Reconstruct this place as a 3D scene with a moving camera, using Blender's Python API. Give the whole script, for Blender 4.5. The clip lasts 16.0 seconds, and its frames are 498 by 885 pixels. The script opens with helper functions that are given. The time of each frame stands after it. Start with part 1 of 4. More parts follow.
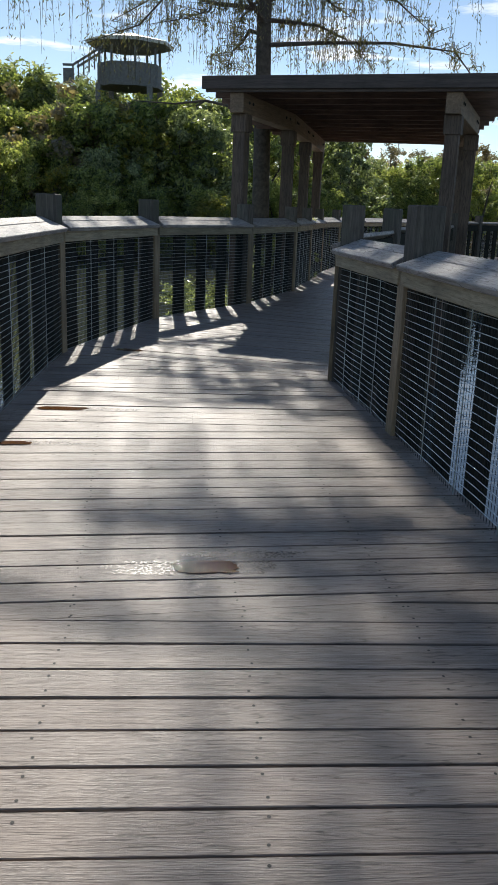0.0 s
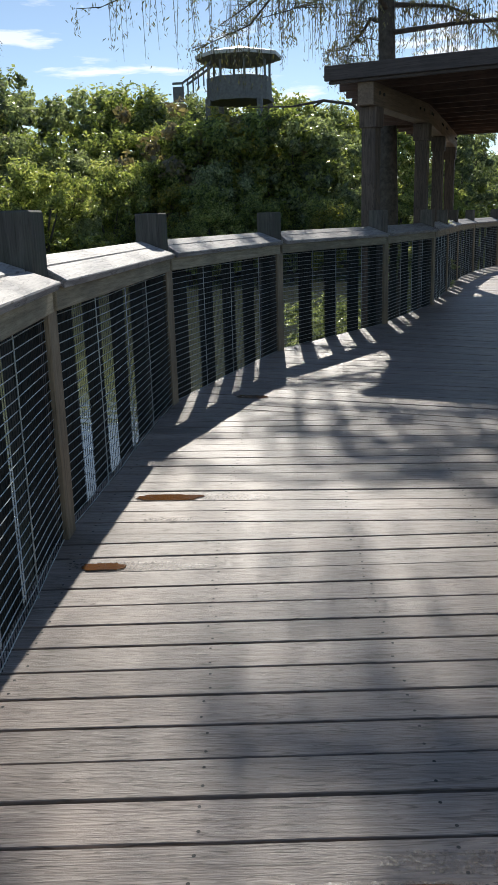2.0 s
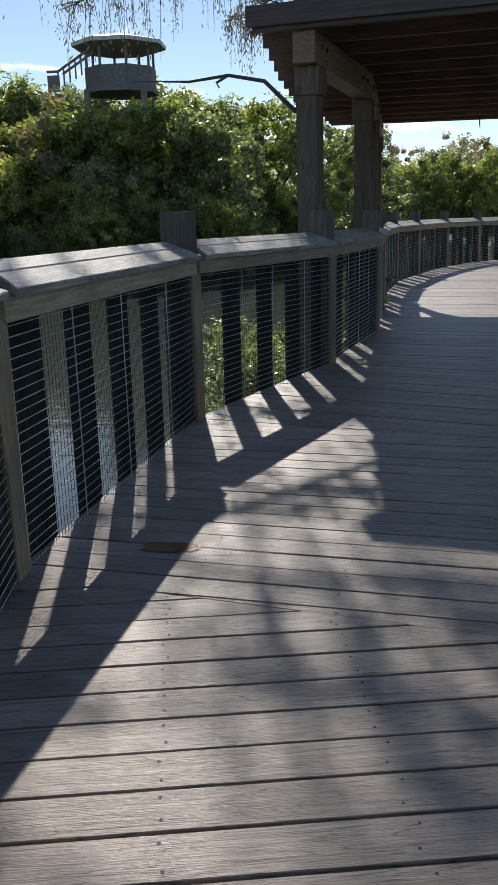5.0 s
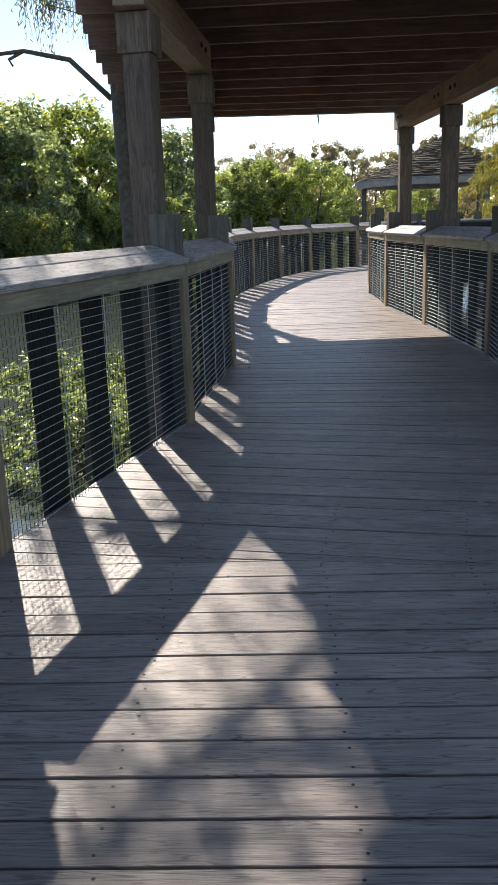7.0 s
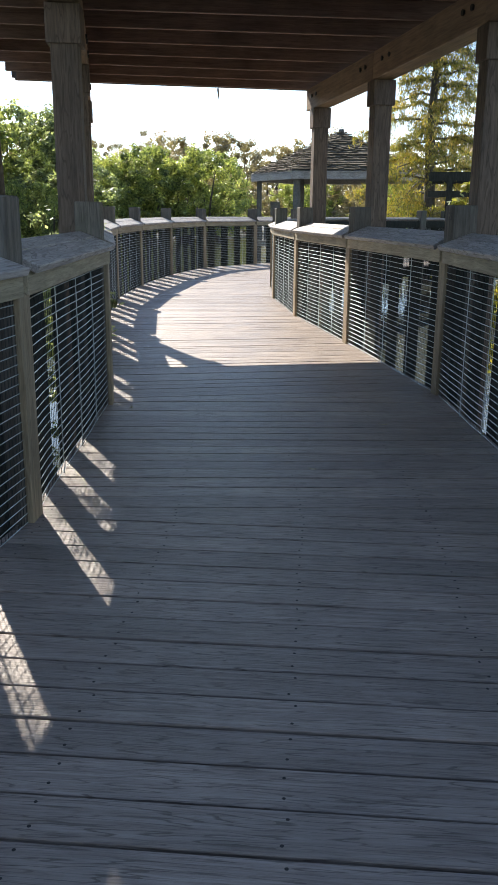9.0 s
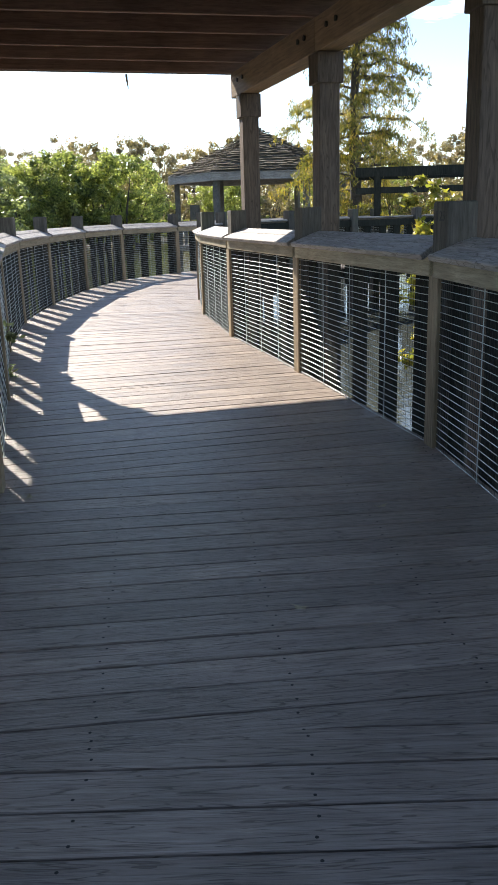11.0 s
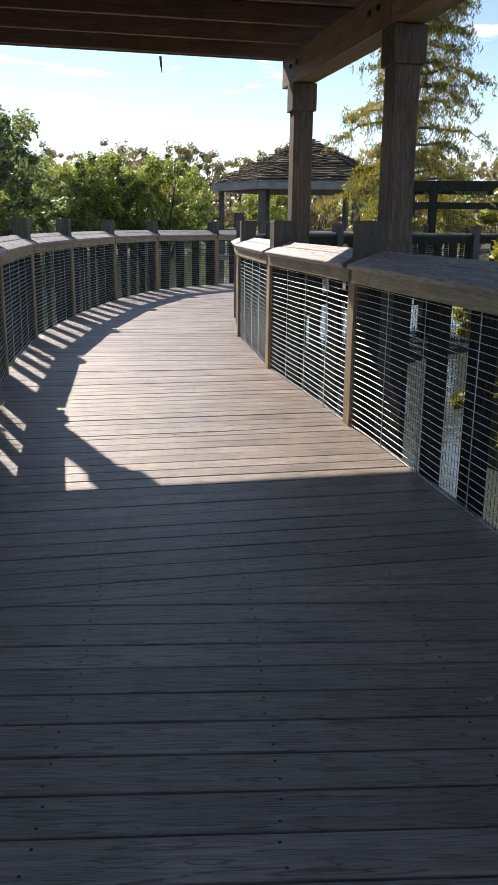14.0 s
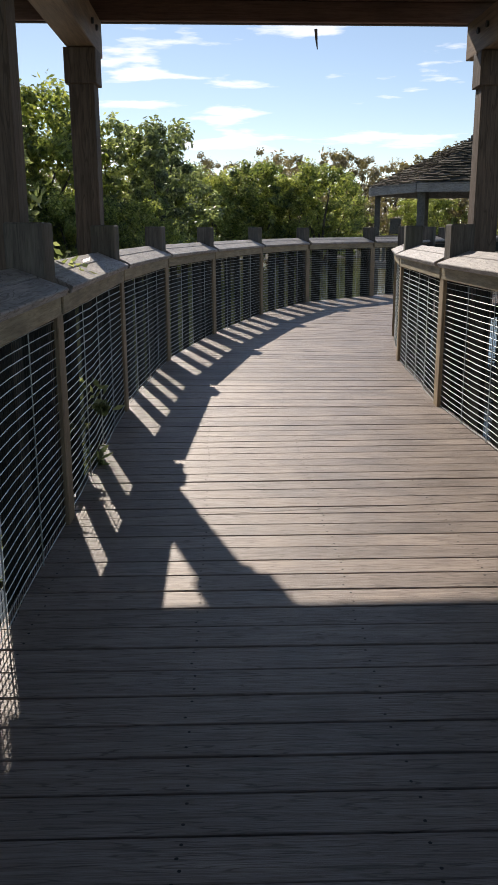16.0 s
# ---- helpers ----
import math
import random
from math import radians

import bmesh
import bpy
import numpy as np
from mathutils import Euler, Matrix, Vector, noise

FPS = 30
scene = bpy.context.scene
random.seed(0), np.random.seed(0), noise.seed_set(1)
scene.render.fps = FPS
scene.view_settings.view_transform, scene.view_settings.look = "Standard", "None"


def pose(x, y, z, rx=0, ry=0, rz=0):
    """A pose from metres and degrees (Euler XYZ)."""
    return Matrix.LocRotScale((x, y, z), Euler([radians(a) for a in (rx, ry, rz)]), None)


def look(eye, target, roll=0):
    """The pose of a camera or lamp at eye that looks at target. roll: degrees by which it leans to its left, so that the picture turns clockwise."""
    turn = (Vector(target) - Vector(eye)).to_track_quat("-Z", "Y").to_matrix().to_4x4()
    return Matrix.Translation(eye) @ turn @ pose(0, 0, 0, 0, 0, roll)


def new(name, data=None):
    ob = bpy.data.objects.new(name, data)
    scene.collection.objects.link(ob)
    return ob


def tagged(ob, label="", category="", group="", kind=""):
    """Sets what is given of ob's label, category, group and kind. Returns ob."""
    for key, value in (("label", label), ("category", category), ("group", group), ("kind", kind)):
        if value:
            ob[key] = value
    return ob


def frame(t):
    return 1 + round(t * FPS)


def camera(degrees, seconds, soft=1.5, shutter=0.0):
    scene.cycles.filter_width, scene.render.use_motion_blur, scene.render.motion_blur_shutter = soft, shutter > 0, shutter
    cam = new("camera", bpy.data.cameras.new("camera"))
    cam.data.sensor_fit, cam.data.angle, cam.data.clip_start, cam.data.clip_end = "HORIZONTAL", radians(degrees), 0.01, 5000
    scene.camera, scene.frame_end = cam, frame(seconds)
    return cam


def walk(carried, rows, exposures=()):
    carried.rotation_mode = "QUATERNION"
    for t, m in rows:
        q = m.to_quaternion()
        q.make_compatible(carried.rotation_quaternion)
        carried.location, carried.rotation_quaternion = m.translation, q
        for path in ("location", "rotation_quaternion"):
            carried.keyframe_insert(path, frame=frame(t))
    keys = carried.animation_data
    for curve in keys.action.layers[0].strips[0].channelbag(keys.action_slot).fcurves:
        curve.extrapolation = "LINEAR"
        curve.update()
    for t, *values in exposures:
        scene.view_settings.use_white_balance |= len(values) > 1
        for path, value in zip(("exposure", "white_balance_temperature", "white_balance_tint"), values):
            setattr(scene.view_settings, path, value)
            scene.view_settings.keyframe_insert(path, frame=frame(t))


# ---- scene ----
cam = camera(33.4, 16.0, soft=0.8)
PATH = [
    (0, (0.705, 0.058, 1.293), (0.554, 1.977, 0.751), 2.3),
    (0.5, (0.633, 0.344, 1.317), (0.249, 2.224, 0.753), 3.6),
    (1, (0.542, 0.694, 1.31), (-0.05, 2.522, 0.755), 3.5),
    (1.5, (0.431, 1.1, 1.298), (-0.183, 2.929, 0.772), 0.3),
    (2, (0.317, 1.54, 1.293), (-0.117, 3.422, 0.773), -1.7),
    (2.5, (0.197, 1.959, 1.303), (-0.196, 3.85, 0.785), -0.9),
    (3, (0.056, 2.377, 1.304), (-0.421, 4.253, 0.801), 0.6),
    (3.5, (-0.059, 2.823, 1.297), (-0.491, 4.708, 0.786), -1.0),
    (3.7, (-0.096, 2.988, 1.298), (-0.49, 4.878, 0.774), -1.5),
    (5.8, (-0.578, 5.274, 1.293), (-0.661, 7.202, 0.77), -0.8),
    (6, (-0.61, 5.471, 1.292), (-0.667, 7.398, 0.759), -0.7),
    (6.5, (-0.636, 5.964, 1.29), (-0.555, 7.894, 0.772), -0.5),
    (7, (-0.6, 6.463, 1.287), (-0.362, 8.381, 0.773), -1.9),
    (7.5, (-0.551, 6.969, 1.288), (-0.106, 8.85, 0.771), -1.8),
    (8, (-0.471, 7.464, 1.287), (0.051, 9.32, 0.753), -0.4),
    (8.2, (-0.436, 7.652, 1.288), (0.057, 9.514, 0.75), 0.5),
    (10.3, (-0.062, 9.454, 1.312), (0.47, 11.312, 0.795), -0.4),
    (10.5, (-0.028, 9.602, 1.313), (0.519, 11.457, 0.802), -0.8),
    (11, (0.062, 9.903, 1.316), (0.716, 11.716, 0.784), -1.6),
    (11.5, (0.151, 10.159, 1.321), (0.943, 11.918, 0.791), -2.6),
    (12, (0.243, 10.38, 1.322), (1.135, 12.089, 0.791), -2.2),
    (12.5, (0.328, 10.56, 1.32), (1.173, 12.296, 0.798), -1.3),
    (13, (0.41, 10.747, 1.317), (1.169, 12.524, 0.802), -0.0),
    (13.5, (0.472, 10.99, 1.32), (1.113, 12.813, 0.806), 0.8),
    (14, (0.545, 11.258, 1.324), (1.125, 13.103, 0.813), 0.8),
    (14.5, (0.62, 11.565, 1.326), (1.122, 13.433, 0.819), 1.4),
    (15, (0.69, 11.867, 1.321), (1.122, 13.747, 0.793), 1.3),
    (15.5, (0.756, 12.203, 1.316), (1.027, 14.117, 0.802), 1.2),
    (16, (0.839, 12.593, 1.317), (1.075, 14.516, 0.82), -0.2),
]
EXPOSURES = [(0, 0.15, 6600, 9), (2.5, 0.12, 6500, 9), (3.7, 0.1, 6550, 10), (5.8, 0.4, 6550, 11), (7, 0.95, 6800, 12), (8.2, 1.25, 6850, 11), (10.3, 1.25, 6850, 11), (12.5, 1.2, 6850, 13), (14, 0.7, 6850, 14), (16, 0.22, 7000, 14)]
walk(cam, [(t, look(eye, target, roll)) for t, eye, target, roll in PATH], EXPOSURES)

# ---- world, sun and exposure ----
# a metre of height throws its shadow 0.28 m along +x and 1.41 m along -y
SUN_DIR = Vector((-0.28, 1.41, 1.0)).normalized()
SUN_EL = math.asin(SUN_DIR.z)
SUN_AZ = math.atan2(SUN_DIR.x, SUN_DIR.y)
world = bpy.data.worlds.new("sky")
scene.world = world
world.use_nodes = True
wt = world.node_tree
bg = wt.nodes["Background"]
sky = wt.nodes.new("ShaderNodeTexSky")
sky.sky_type = "NISHITA"
sky.sun_disc = False
sky.sun_elevation = SUN_EL
sky.sun_rotation = SUN_AZ
sky.air_density = 0.8
sky.dust_density = 0.07
sky.ozone_density = 1.0
bg.inputs["Strength"].default_value = 0.106


def wnode(kind, **values):
    n = wt.nodes.new(kind)
    for k, v in values.items():
        n.inputs[k].default_value = v
    return n


# thin clouds, low over the far shore
wco = wt.nodes.new("ShaderNodeTexCoord")
wmap = wt.nodes.new("ShaderNodeMapping")
wmap.inputs["Scale"].default_value = (4.2, 4.2, 26.0)
wmap.inputs["Location"].default_value = (0.35, 0.1, 0.3)
wnoise = wnode("ShaderNodeTexNoise", Scale=1.5, Detail=7.0, Roughness=0.55)
wramp = wt.nodes.new("ShaderNodeValToRGB")
wramp.color_ramp.elements[0].position, wramp.color_ramp.elements[1].position = 0.565, 0.64
wsep = wt.nodes.new("ShaderNodeSeparateXYZ")
wband = wt.nodes.new("ShaderNodeMapRange")
wband.inputs["From Min"].default_value, wband.inputs["From Max"].default_value = 0.34, 0.16
wmul = wt.nodes.new("ShaderNodeMath")
wmul.operation = "MULTIPLY"
wmix = wt.nodes.new("ShaderNodeMix")
wmix.data_type = "RGBA"
wmix.inputs["B"].default_value = (9.0, 9.6, 10.6, 1)
wt.links.new(wco.outputs["Generated"], wmap.inputs["Vector"])
wt.links.new(wmap.outputs["Vector"], wnoise.inputs["Vector"])
wt.links.new(wnoise.outputs["Fac"], wramp.inputs["Fac"])
wt.links.new(wco.outputs["Generated"], wsep.inputs[0])
wt.links.new(wsep.outputs["Z"], wband.inputs["Value"])
wt.links.new(wramp.outputs["Color"], wmul.inputs[0])
wt.links.new(wband.outputs["Result"], wmul.inputs[1])
wt.links.new(wmul.outputs[0], wmix.inputs["Factor"])
wt.links.new(sky.outputs["Color"], wmix.inputs["A"])
wt.links.new(wmix.outputs["Result"], bg.inputs["Color"])

sun = new("sun", bpy.data.lights.new("sun", "SUN"))
sun.data.energy = 4.3
sun.data.angle = radians(0.53)
sun.data.color = (1.0, 0.95, 0.87)
sun.matrix_world = look((0, 0, 30), tuple(Vector((0, 0, 30)) - SUN_DIR))


# ---- materials ----
def material(name):
    m = bpy.data.materials.new(name)
    m.use_nodes = True
    return m, m.node_tree, m.node_tree.nodes["Principled BSDF"]


def node(nt, kind, **values):
    n = nt.nodes.new(kind)
    for k, v in values.items():
        n.inputs[k].default_value = v
    return n


def ramp(nt, fac, stops):
    r = nt.nodes.new("ShaderNodeValToRGB")
    el = r.color_ramp.elements
    while len(el) < len(stops):
        el.new(0.5)
    for e, (p, c) in zip(el, stops):
        e.position, e.color = p, (*c, 1)
    nt.links.new(fac, r.inputs["Fac"])
    return r.outputs["Color"]


def mixed(nt, kind, fac, a, b):
    m = nt.nodes.new("ShaderNodeMix")
    m.data_type, m.blend_type = "RGBA", kind
    for slot, v in (("Factor", fac), ("A", a), ("B", b)):
        if hasattr(v, "is_linked"):
            nt.links.new(v, m.inputs[slot])
        else:
            m.inputs[slot].default_value = v if slot == "Factor" else (*v, 1)
    return m.outputs["Result"]


def wood(name, dark, light, rough=0.7, along=(1.2, 26, 26), bump=0.35, spread=0.35, spec=0.4, stain=None, dist=0.003, cracks=0.0):
    """Sawn timber whose grain runs along the object's own x axis."""
    m, nt, p = material(name)
    co = nt.nodes.new("ShaderNodeTexCoord")
    info = nt.nodes.new("ShaderNodeObjectInfo")
    geo = nt.nodes.new("ShaderNodeNewGeometry")
    shift = nt.nodes.new("ShaderNodeVectorMath")
    shift.operation = "MULTIPLY_ADD"
    add = nt.nodes.new("ShaderNodeMath")
    nt.links.new(info.outputs["Random"], add.inputs[0])
    nt.links.new(geo.outputs["Random Per Island"], add.inputs[1])
    nt.links.new(add.outputs[0], shift.inputs[0])
    shift.inputs[1].default_value = (31, 17, 23)
    nt.links.new(co.outputs["Object"], shift.inputs[2])
    mp = node(nt, "ShaderNodeMapping")
    mp.inputs["Scale"].default_value = along
    nt.links.new(shift.outputs[0], mp.inputs["Vector"])
    grain = node(nt, "ShaderNodeTexNoise", Scale=2.0, Detail=8.0, Roughness=0.65, Distortion=0.8)
    nt.links.new(mp.outputs[0], grain.inputs["Vector"])
    blotch = node(nt, "ShaderNodeTexNoise", Scale=3.0, Detail=4.0)
    nt.links.new(shift.outputs[0], blotch.inputs["Vector"])
    base = ramp(nt, grain.outputs["Fac"], [(0.28, dark), (0.5, [(a + b) / 2 for a, b in zip(dark, light)]), (0.72, light)])
    tone = nt.nodes.new("ShaderNodeMapRange")
    tone.inputs["To Min"].default_value, tone.inputs["To Max"].default_value = 1 - spread, 1 + spread * 0.6
    nt.links.new(add.outputs[0], tone.inputs["Value"])
    tone.inputs["From Max"].default_value = 2.0
    grey = nt.nodes.new("ShaderNodeCombineColor")
    for k in range(3):
        nt.links.new(tone.outputs["Result"], grey.inputs[k])
    base = mixed(nt, "MULTIPLY", 1.0, base, grey.outputs[0])
    blot = ramp(nt, blotch.outputs["Fac"], [(0.3, (0.62, 0.62, 0.62)), (0.65, (1.08, 1.06, 1.04))])
    base = mixed(nt, "MULTIPLY", 0.75, base, blot)
    # fine pores
    fm = node(nt, "ShaderNodeMapping")
    fm.inputs["Scale"].default_value = [v * 4.5 for v in along]
    nt.links.new(shift.outputs[0], fm.inputs["Vector"])
    pores = node(nt, "ShaderNodeTexNoise", Scale=2.0, Detail=3.0, Roughness=0.6)
    nt.links.new(fm.outputs[0], pores.inputs["Vector"])
    speck = ramp(nt, pores.outputs["Fac"], [(0.36, (0.5, 0.49, 0.48)), (0.48, (1, 1, 1)), (0.66, (1.0, 1.0, 1.0)), (0.75, (1.2, 1.2, 1.2))])
    base = mixed(nt, "MULTIPLY", 0.5, base, speck)
    if cracks:
        # dark open grain and checks, long and thin
        cm = node(nt, "ShaderNodeMapping")
        cm.inputs["Scale"].default_value = [v * (1.9 if v < 5 else 1.0) for v in along]
        nt.links.new(shift.outputs[0], cm.inputs["Vector"])
        ck = node(nt, "ShaderNodeTexNoise", Scale=1.0, Detail=2.5, Roughness=0.45, Distortion=0.35)
        nt.links.new(cm.outputs[0], ck.inputs["Vector"])
        many = nt.nodes.new("ShaderNodeMath")
        many.operation = "MULTIPLY"
        many.inputs[1].default_value = 6.0
        nt.links.new(ck.outputs["Fac"], many.inputs[0])
        ring = nt.nodes.new("ShaderNodeMath")
        ring.operation = "FRACT"
        nt.links.new(many.outputs[0], ring.inputs[0])
        thin = ramp(nt, ring.outputs[0], [(0.0, (0.14, 0.12, 0.10)), (0.10, (0.22, 0.19, 0.17)), (0.19, (1, 1, 1)), (0.82, (0.97, 0.97, 0.97)), (1.0, (0.72, 0.69, 0.66))])
        gate = ramp(nt, grain.outputs["Fac"], [(0.36, (0.1, 0.1, 0.1)), (0.52, (1, 1, 1))])
        lines_in = mixed(nt, "MIX", gate, (1, 1, 1), thin)
        base = mixed(nt, "MULTIPLY", cracks, base, lines_in)
    if stain:
        st = node(nt, "ShaderNodeTexNoise", Scale=1.3, Detail=5.0, Roughness=0.6)
        nt.links.new(shift.outputs[0], st.inputs["Vector"])
        f = ramp(nt, st.outputs["Fac"], [(0.52, (0, 0, 0)), (0.7, (0.6, 0.6, 0.6))])
        base = mixed(nt, "MIX", f, base, stain)
    nt.links.new(base, p.inputs["Base Color"])
    p.inputs["Specular IOR Level"].default_value = spec
    r = nt.nodes.new("ShaderNodeMapRange")
    r.inputs["To Min"].default_value, r.inputs["To Max"].default_value = rough - 0.12, rough + 0.14
    nt.links.new(blotch.outputs["Fac"], r.inputs["Value"])
    nt.links.new(r.outputs["Result"], p.inputs["Roughness"])
    b = node(nt, "ShaderNodeBump", Strength=bump, Distance=dist)
    rough_top = nt.nodes.new("ShaderNodeMath")
    nt.links.new(grain.outputs["Fac"], rough_top.inputs[0])
    nt.links.new(pores.outputs["Fac"], rough_top.inputs[1])
    nt.links.new(rough_top.outputs[0], b.inputs["Height"])
    nt.links.new(b.outputs["Normal"], p.inputs["Normal"])
    return m


def plain(name, colour, rough=0.6, metal=0.0, vary=0.25, scale=8.0, bump=0.2):
    m, nt, p = material(name)
    co = nt.nodes.new("ShaderNodeTexCoord")
    n = node(nt, "ShaderNodeTexNoise", Scale=scale, Detail=6.0, Roughness=0.6)
    nt.links.new(co.outputs["Object"], n.inputs["Vector"])
    c = ramp(nt, n.outputs["Fac"], [(0.3, [v * (1 - vary) for v in colour]), (0.7, [min(1, v * (1 + vary)) for v in colour])])
    nt.links.new(c, p.inputs["Base Color"])
    p.inputs["Roughness"].default_value, p.inputs["Metallic"].default_value = rough, metal
    b = node(nt, "ShaderNodeBump", Strength=bump, Distance=0.01)
    nt.links.new(n.outputs["Fac"], b.inputs["Height"])
    nt.links.new(b.outputs["Normal"], p.inputs["Normal"])
    return m


def leafy(name, stops, through_light=0.35, rough=0.30):
    """Leaves: a colour for each leaf, some light let through."""
    m, nt, p = material(name)
    geo = nt.nodes.new("ShaderNodeNewGeometry")
    info = nt.nodes.new("ShaderNodeObjectInfo")
    co = nt.nodes.new("ShaderNodeTexCoord")
    n = node(nt, "ShaderNodeTexNoise", Scale=1.1, Detail=3.0)
    nt.links.new(co.outputs["Object"], n.inputs["Vector"])
    mx = nt.nodes.new("ShaderNodeMath")
    mx.operation = "MULTIPLY_ADD"
    mx.inputs[1].default_value = 0.75
    nt.links.new(geo.outputs["Random Per Island"], mx.inputs[0])
    sc = nt.nodes.new("ShaderNodeMath")
    sc.operation = "MULTIPLY_ADD"
    sc.inputs[1].default_value = 0.35
    nt.links.new(info.outputs["Random"], sc.inputs[0])
    nt.links.new(n.outputs["Fac"], sc.inputs[2])
    sub = nt.nodes.new("ShaderNodeMath")
    sub.operation = "SUBTRACT"
    sub.inputs[1].default_value = 0.52
    nt.links.new(sc.outputs[0], sub.inputs[0])
    nt.links.new(sub.outputs[0], mx.inputs[2])
    c = ramp(nt, mx.outputs[0], stops)
    nt.links.new(c, p.inputs["Base Color"])
    p.inputs["Roughness"].default_value = rough
    p.inputs["Specular IOR Level"].default_value = 0.8
    t = nt.nodes.new("ShaderNodeBsdfTranslucent")
    bright = mixed(nt, "MULTIPLY", 1.0, c, (1.3, 1.35, 0.7))
    nt.links.new(bright, t.inputs["Color"])
    mix = nt.nodes.new("ShaderNodeMixShader")
    mix.inputs[0].default_value = through_light
    nt.links.new(p.outputs[0], mix.inputs[1])
    nt.links.new(t.outputs[0], mix.inputs[2])
    nt.links.new(mix.outputs[0], nt.nodes["Material Output"].inputs["Surface"])
    return m


DECK = wood("deck_board_wood", (0.23, 0.18, 0.15), (0.46, 0.385, 0.33), rough=0.44, along=(1.3, 34, 34), bump=0.75, spread=0.32, spec=0.5, cracks=0.65)
RAIL = wood("weathered_rail_wood", (0.26, 0.24, 0.225), (0.62, 0.58, 0.54), rough=0.62, along=(1.5, 22, 22), bump=0.45, spread=0.25, cracks=0.6)
POST = wood("dark_post_wood", (0.075, 0.07, 0.06), (0.21, 0.19, 0.165), rough=0.8, spec=0.2, along=(20, 20, 1.2), stain=(0.10, 0.12, 0.08))
STRIP = wood("brown_strip_wood", (0.24, 0.18, 0.11), (0.54, 0.43, 0.28), rough=0.7, along=(24, 24, 1.5))
UNDER = wood("under_rail_wood", (0.27, 0.225, 0.145), (0.58, 0.50, 0.34), rough=0.7, along=(1.5, 24, 24))
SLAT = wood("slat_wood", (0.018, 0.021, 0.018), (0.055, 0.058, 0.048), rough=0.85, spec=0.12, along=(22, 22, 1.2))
TALL = wood("pavilion_post_wood", (0.08, 0.058, 0.045), (0.22, 0.165, 0.125), rough=0.7, along=(16, 16, 1.0), spread=0.2, cracks=0.5)
BEAM = wood("pavilion_beam_wood", (0.19, 0.13, 0.085), (0.42, 0.30, 0.20), rough=0.65, along=(1.0, 18, 18), spread=0.15)
JOIST = wood("joist_wood", (0.14, 0.085, 0.065), (0.29, 0.185, 0.14), rough=0.7, along=(1.0, 18, 18), spread=0.2)
FASCIA = wood("fascia_wood", (0.07, 0.055, 0.05), (0.16, 0.13, 0.115), rough=0.7, along=(1.0, 18, 18), spread=0.2)
FARWOOD = wood("far_grey_wood", (0.10, 0.10, 0.09), (0.24, 0.23, 0.21), rough=0.75, along=(8, 8, 8), spread=0.3)
SHINGLE = wood("cedar_shingle", (0.06, 0.052, 0.038), (0.27, 0.23, 0.17), rough=0.85, spec=0.2, along=(18, 2, 18), spread=0.45)
WIRE = plain("galvanised_wire", (0.50, 0.55, 0.53), rough=0.35, metal=0.3, vary=0.2)
# same mesh wire; the shade on the uprights is put into this darker colour
WIRE_SHADED = plain("shaded_upright_wire", (0.025, 0.03, 0.028), rough=0.6, metal=0.4, vary=0.3)
SCREW = plain("dark_screw_steel", (0.03, 0.028, 0.025), rough=0.7)
BARK = plain("tree_bark", (0.10, 0.085, 0.07), rough=0.9, vary=0.45, scale=14, bump=0.8)
EARTH = plain("bank_soil", (0.06, 0.055, 0.03), rough=0.95, vary=0.5, scale=1.5)
TOWER_ROOF = plain("pale_tower_roof", (0.62, 0.62, 0.60), rough=0.5, vary=0.1)
TOWER_WOOD = plain("grey_tower_wood", (0.19, 0.19, 0.18), rough=0.8)
LEAF_GREEN = leafy("green_leaves", [(0.05, (0.06, 0.085, 0.04)), (0.35, (0.18, 0.22, 0.085)), (0.62, (0.33, 0.38, 0.13)), (0.95, (0.60, 0.58, 0.27))], 0.6)
LEAF_DARK = leafy("dark_leaves", [(0.05, (0.08, 0.105, 0.07)), (0.5, (0.24, 0.28, 0.16)), (0.9, (0.50, 0.53, 0.36))], 0.58)
LEAF_YELLOW = leafy("yellowing_leaves", [(0.1, (0.09, 0.11, 0.03)), (0.5, (0.27, 0.28, 0.06)), (0.9, (0.52, 0.42, 0.09))], 0.5)
LEAF_BROWN = leafy("brown_autumn_leaves", [(0.1, (0.14, 0.12, 0.075)), (0.5, (0.27, 0.22, 0.14)), (0.9, (0.36, 0.28, 0.18))], 0.45)
LEAF_AUTUMN = leafy("autumn_cypress_needles", [(0.1, (0.09, 0.11, 0.03)), (0.5, (0.26, 0.25, 0.06)), (0.9, (0.48, 0.34, 0.09))], 0.5)
LEAF_CYPRESS = leafy("cypress_needles", [(0.1, (0.06, 0.065, 0.035)), (0.5, (0.12, 0.13, 0.06)), (0.9, (0.24, 0.20, 0.09))], 0.3)

# still water with a faint ripple
WATER, _nt, _p = material("pond_water")
_p.inputs["Base Color"].default_value = (0.075, 0.085, 0.075, 1)
_p.inputs["Roughness"].default_value = 0.04
_p.inputs["IOR"].default_value = 1.42
_co = _nt.nodes.new("ShaderNodeTexCoord")
_mp = node(_nt, "ShaderNodeMapping")
_mp.inputs["Scale"].default_value = (1.0, 2.2, 1.0)
_n = node(_nt, "ShaderNodeTexNoise", Scale=1.6, Detail=4.0, Roughness=0.55)
_b = node(_nt, "ShaderNodeBump", Strength=0.16, Distance=0.05)
_nt.links.new(_co.outputs["Object"], _mp.inputs[0])
_nt.links.new(_mp.outputs[0], _n.inputs["Vector"])
_nt.links.new(_n.outputs["Fac"], _b.inputs["Height"])
_nt.links.new(_b.outputs["Normal"], _p.inputs["Normal"])


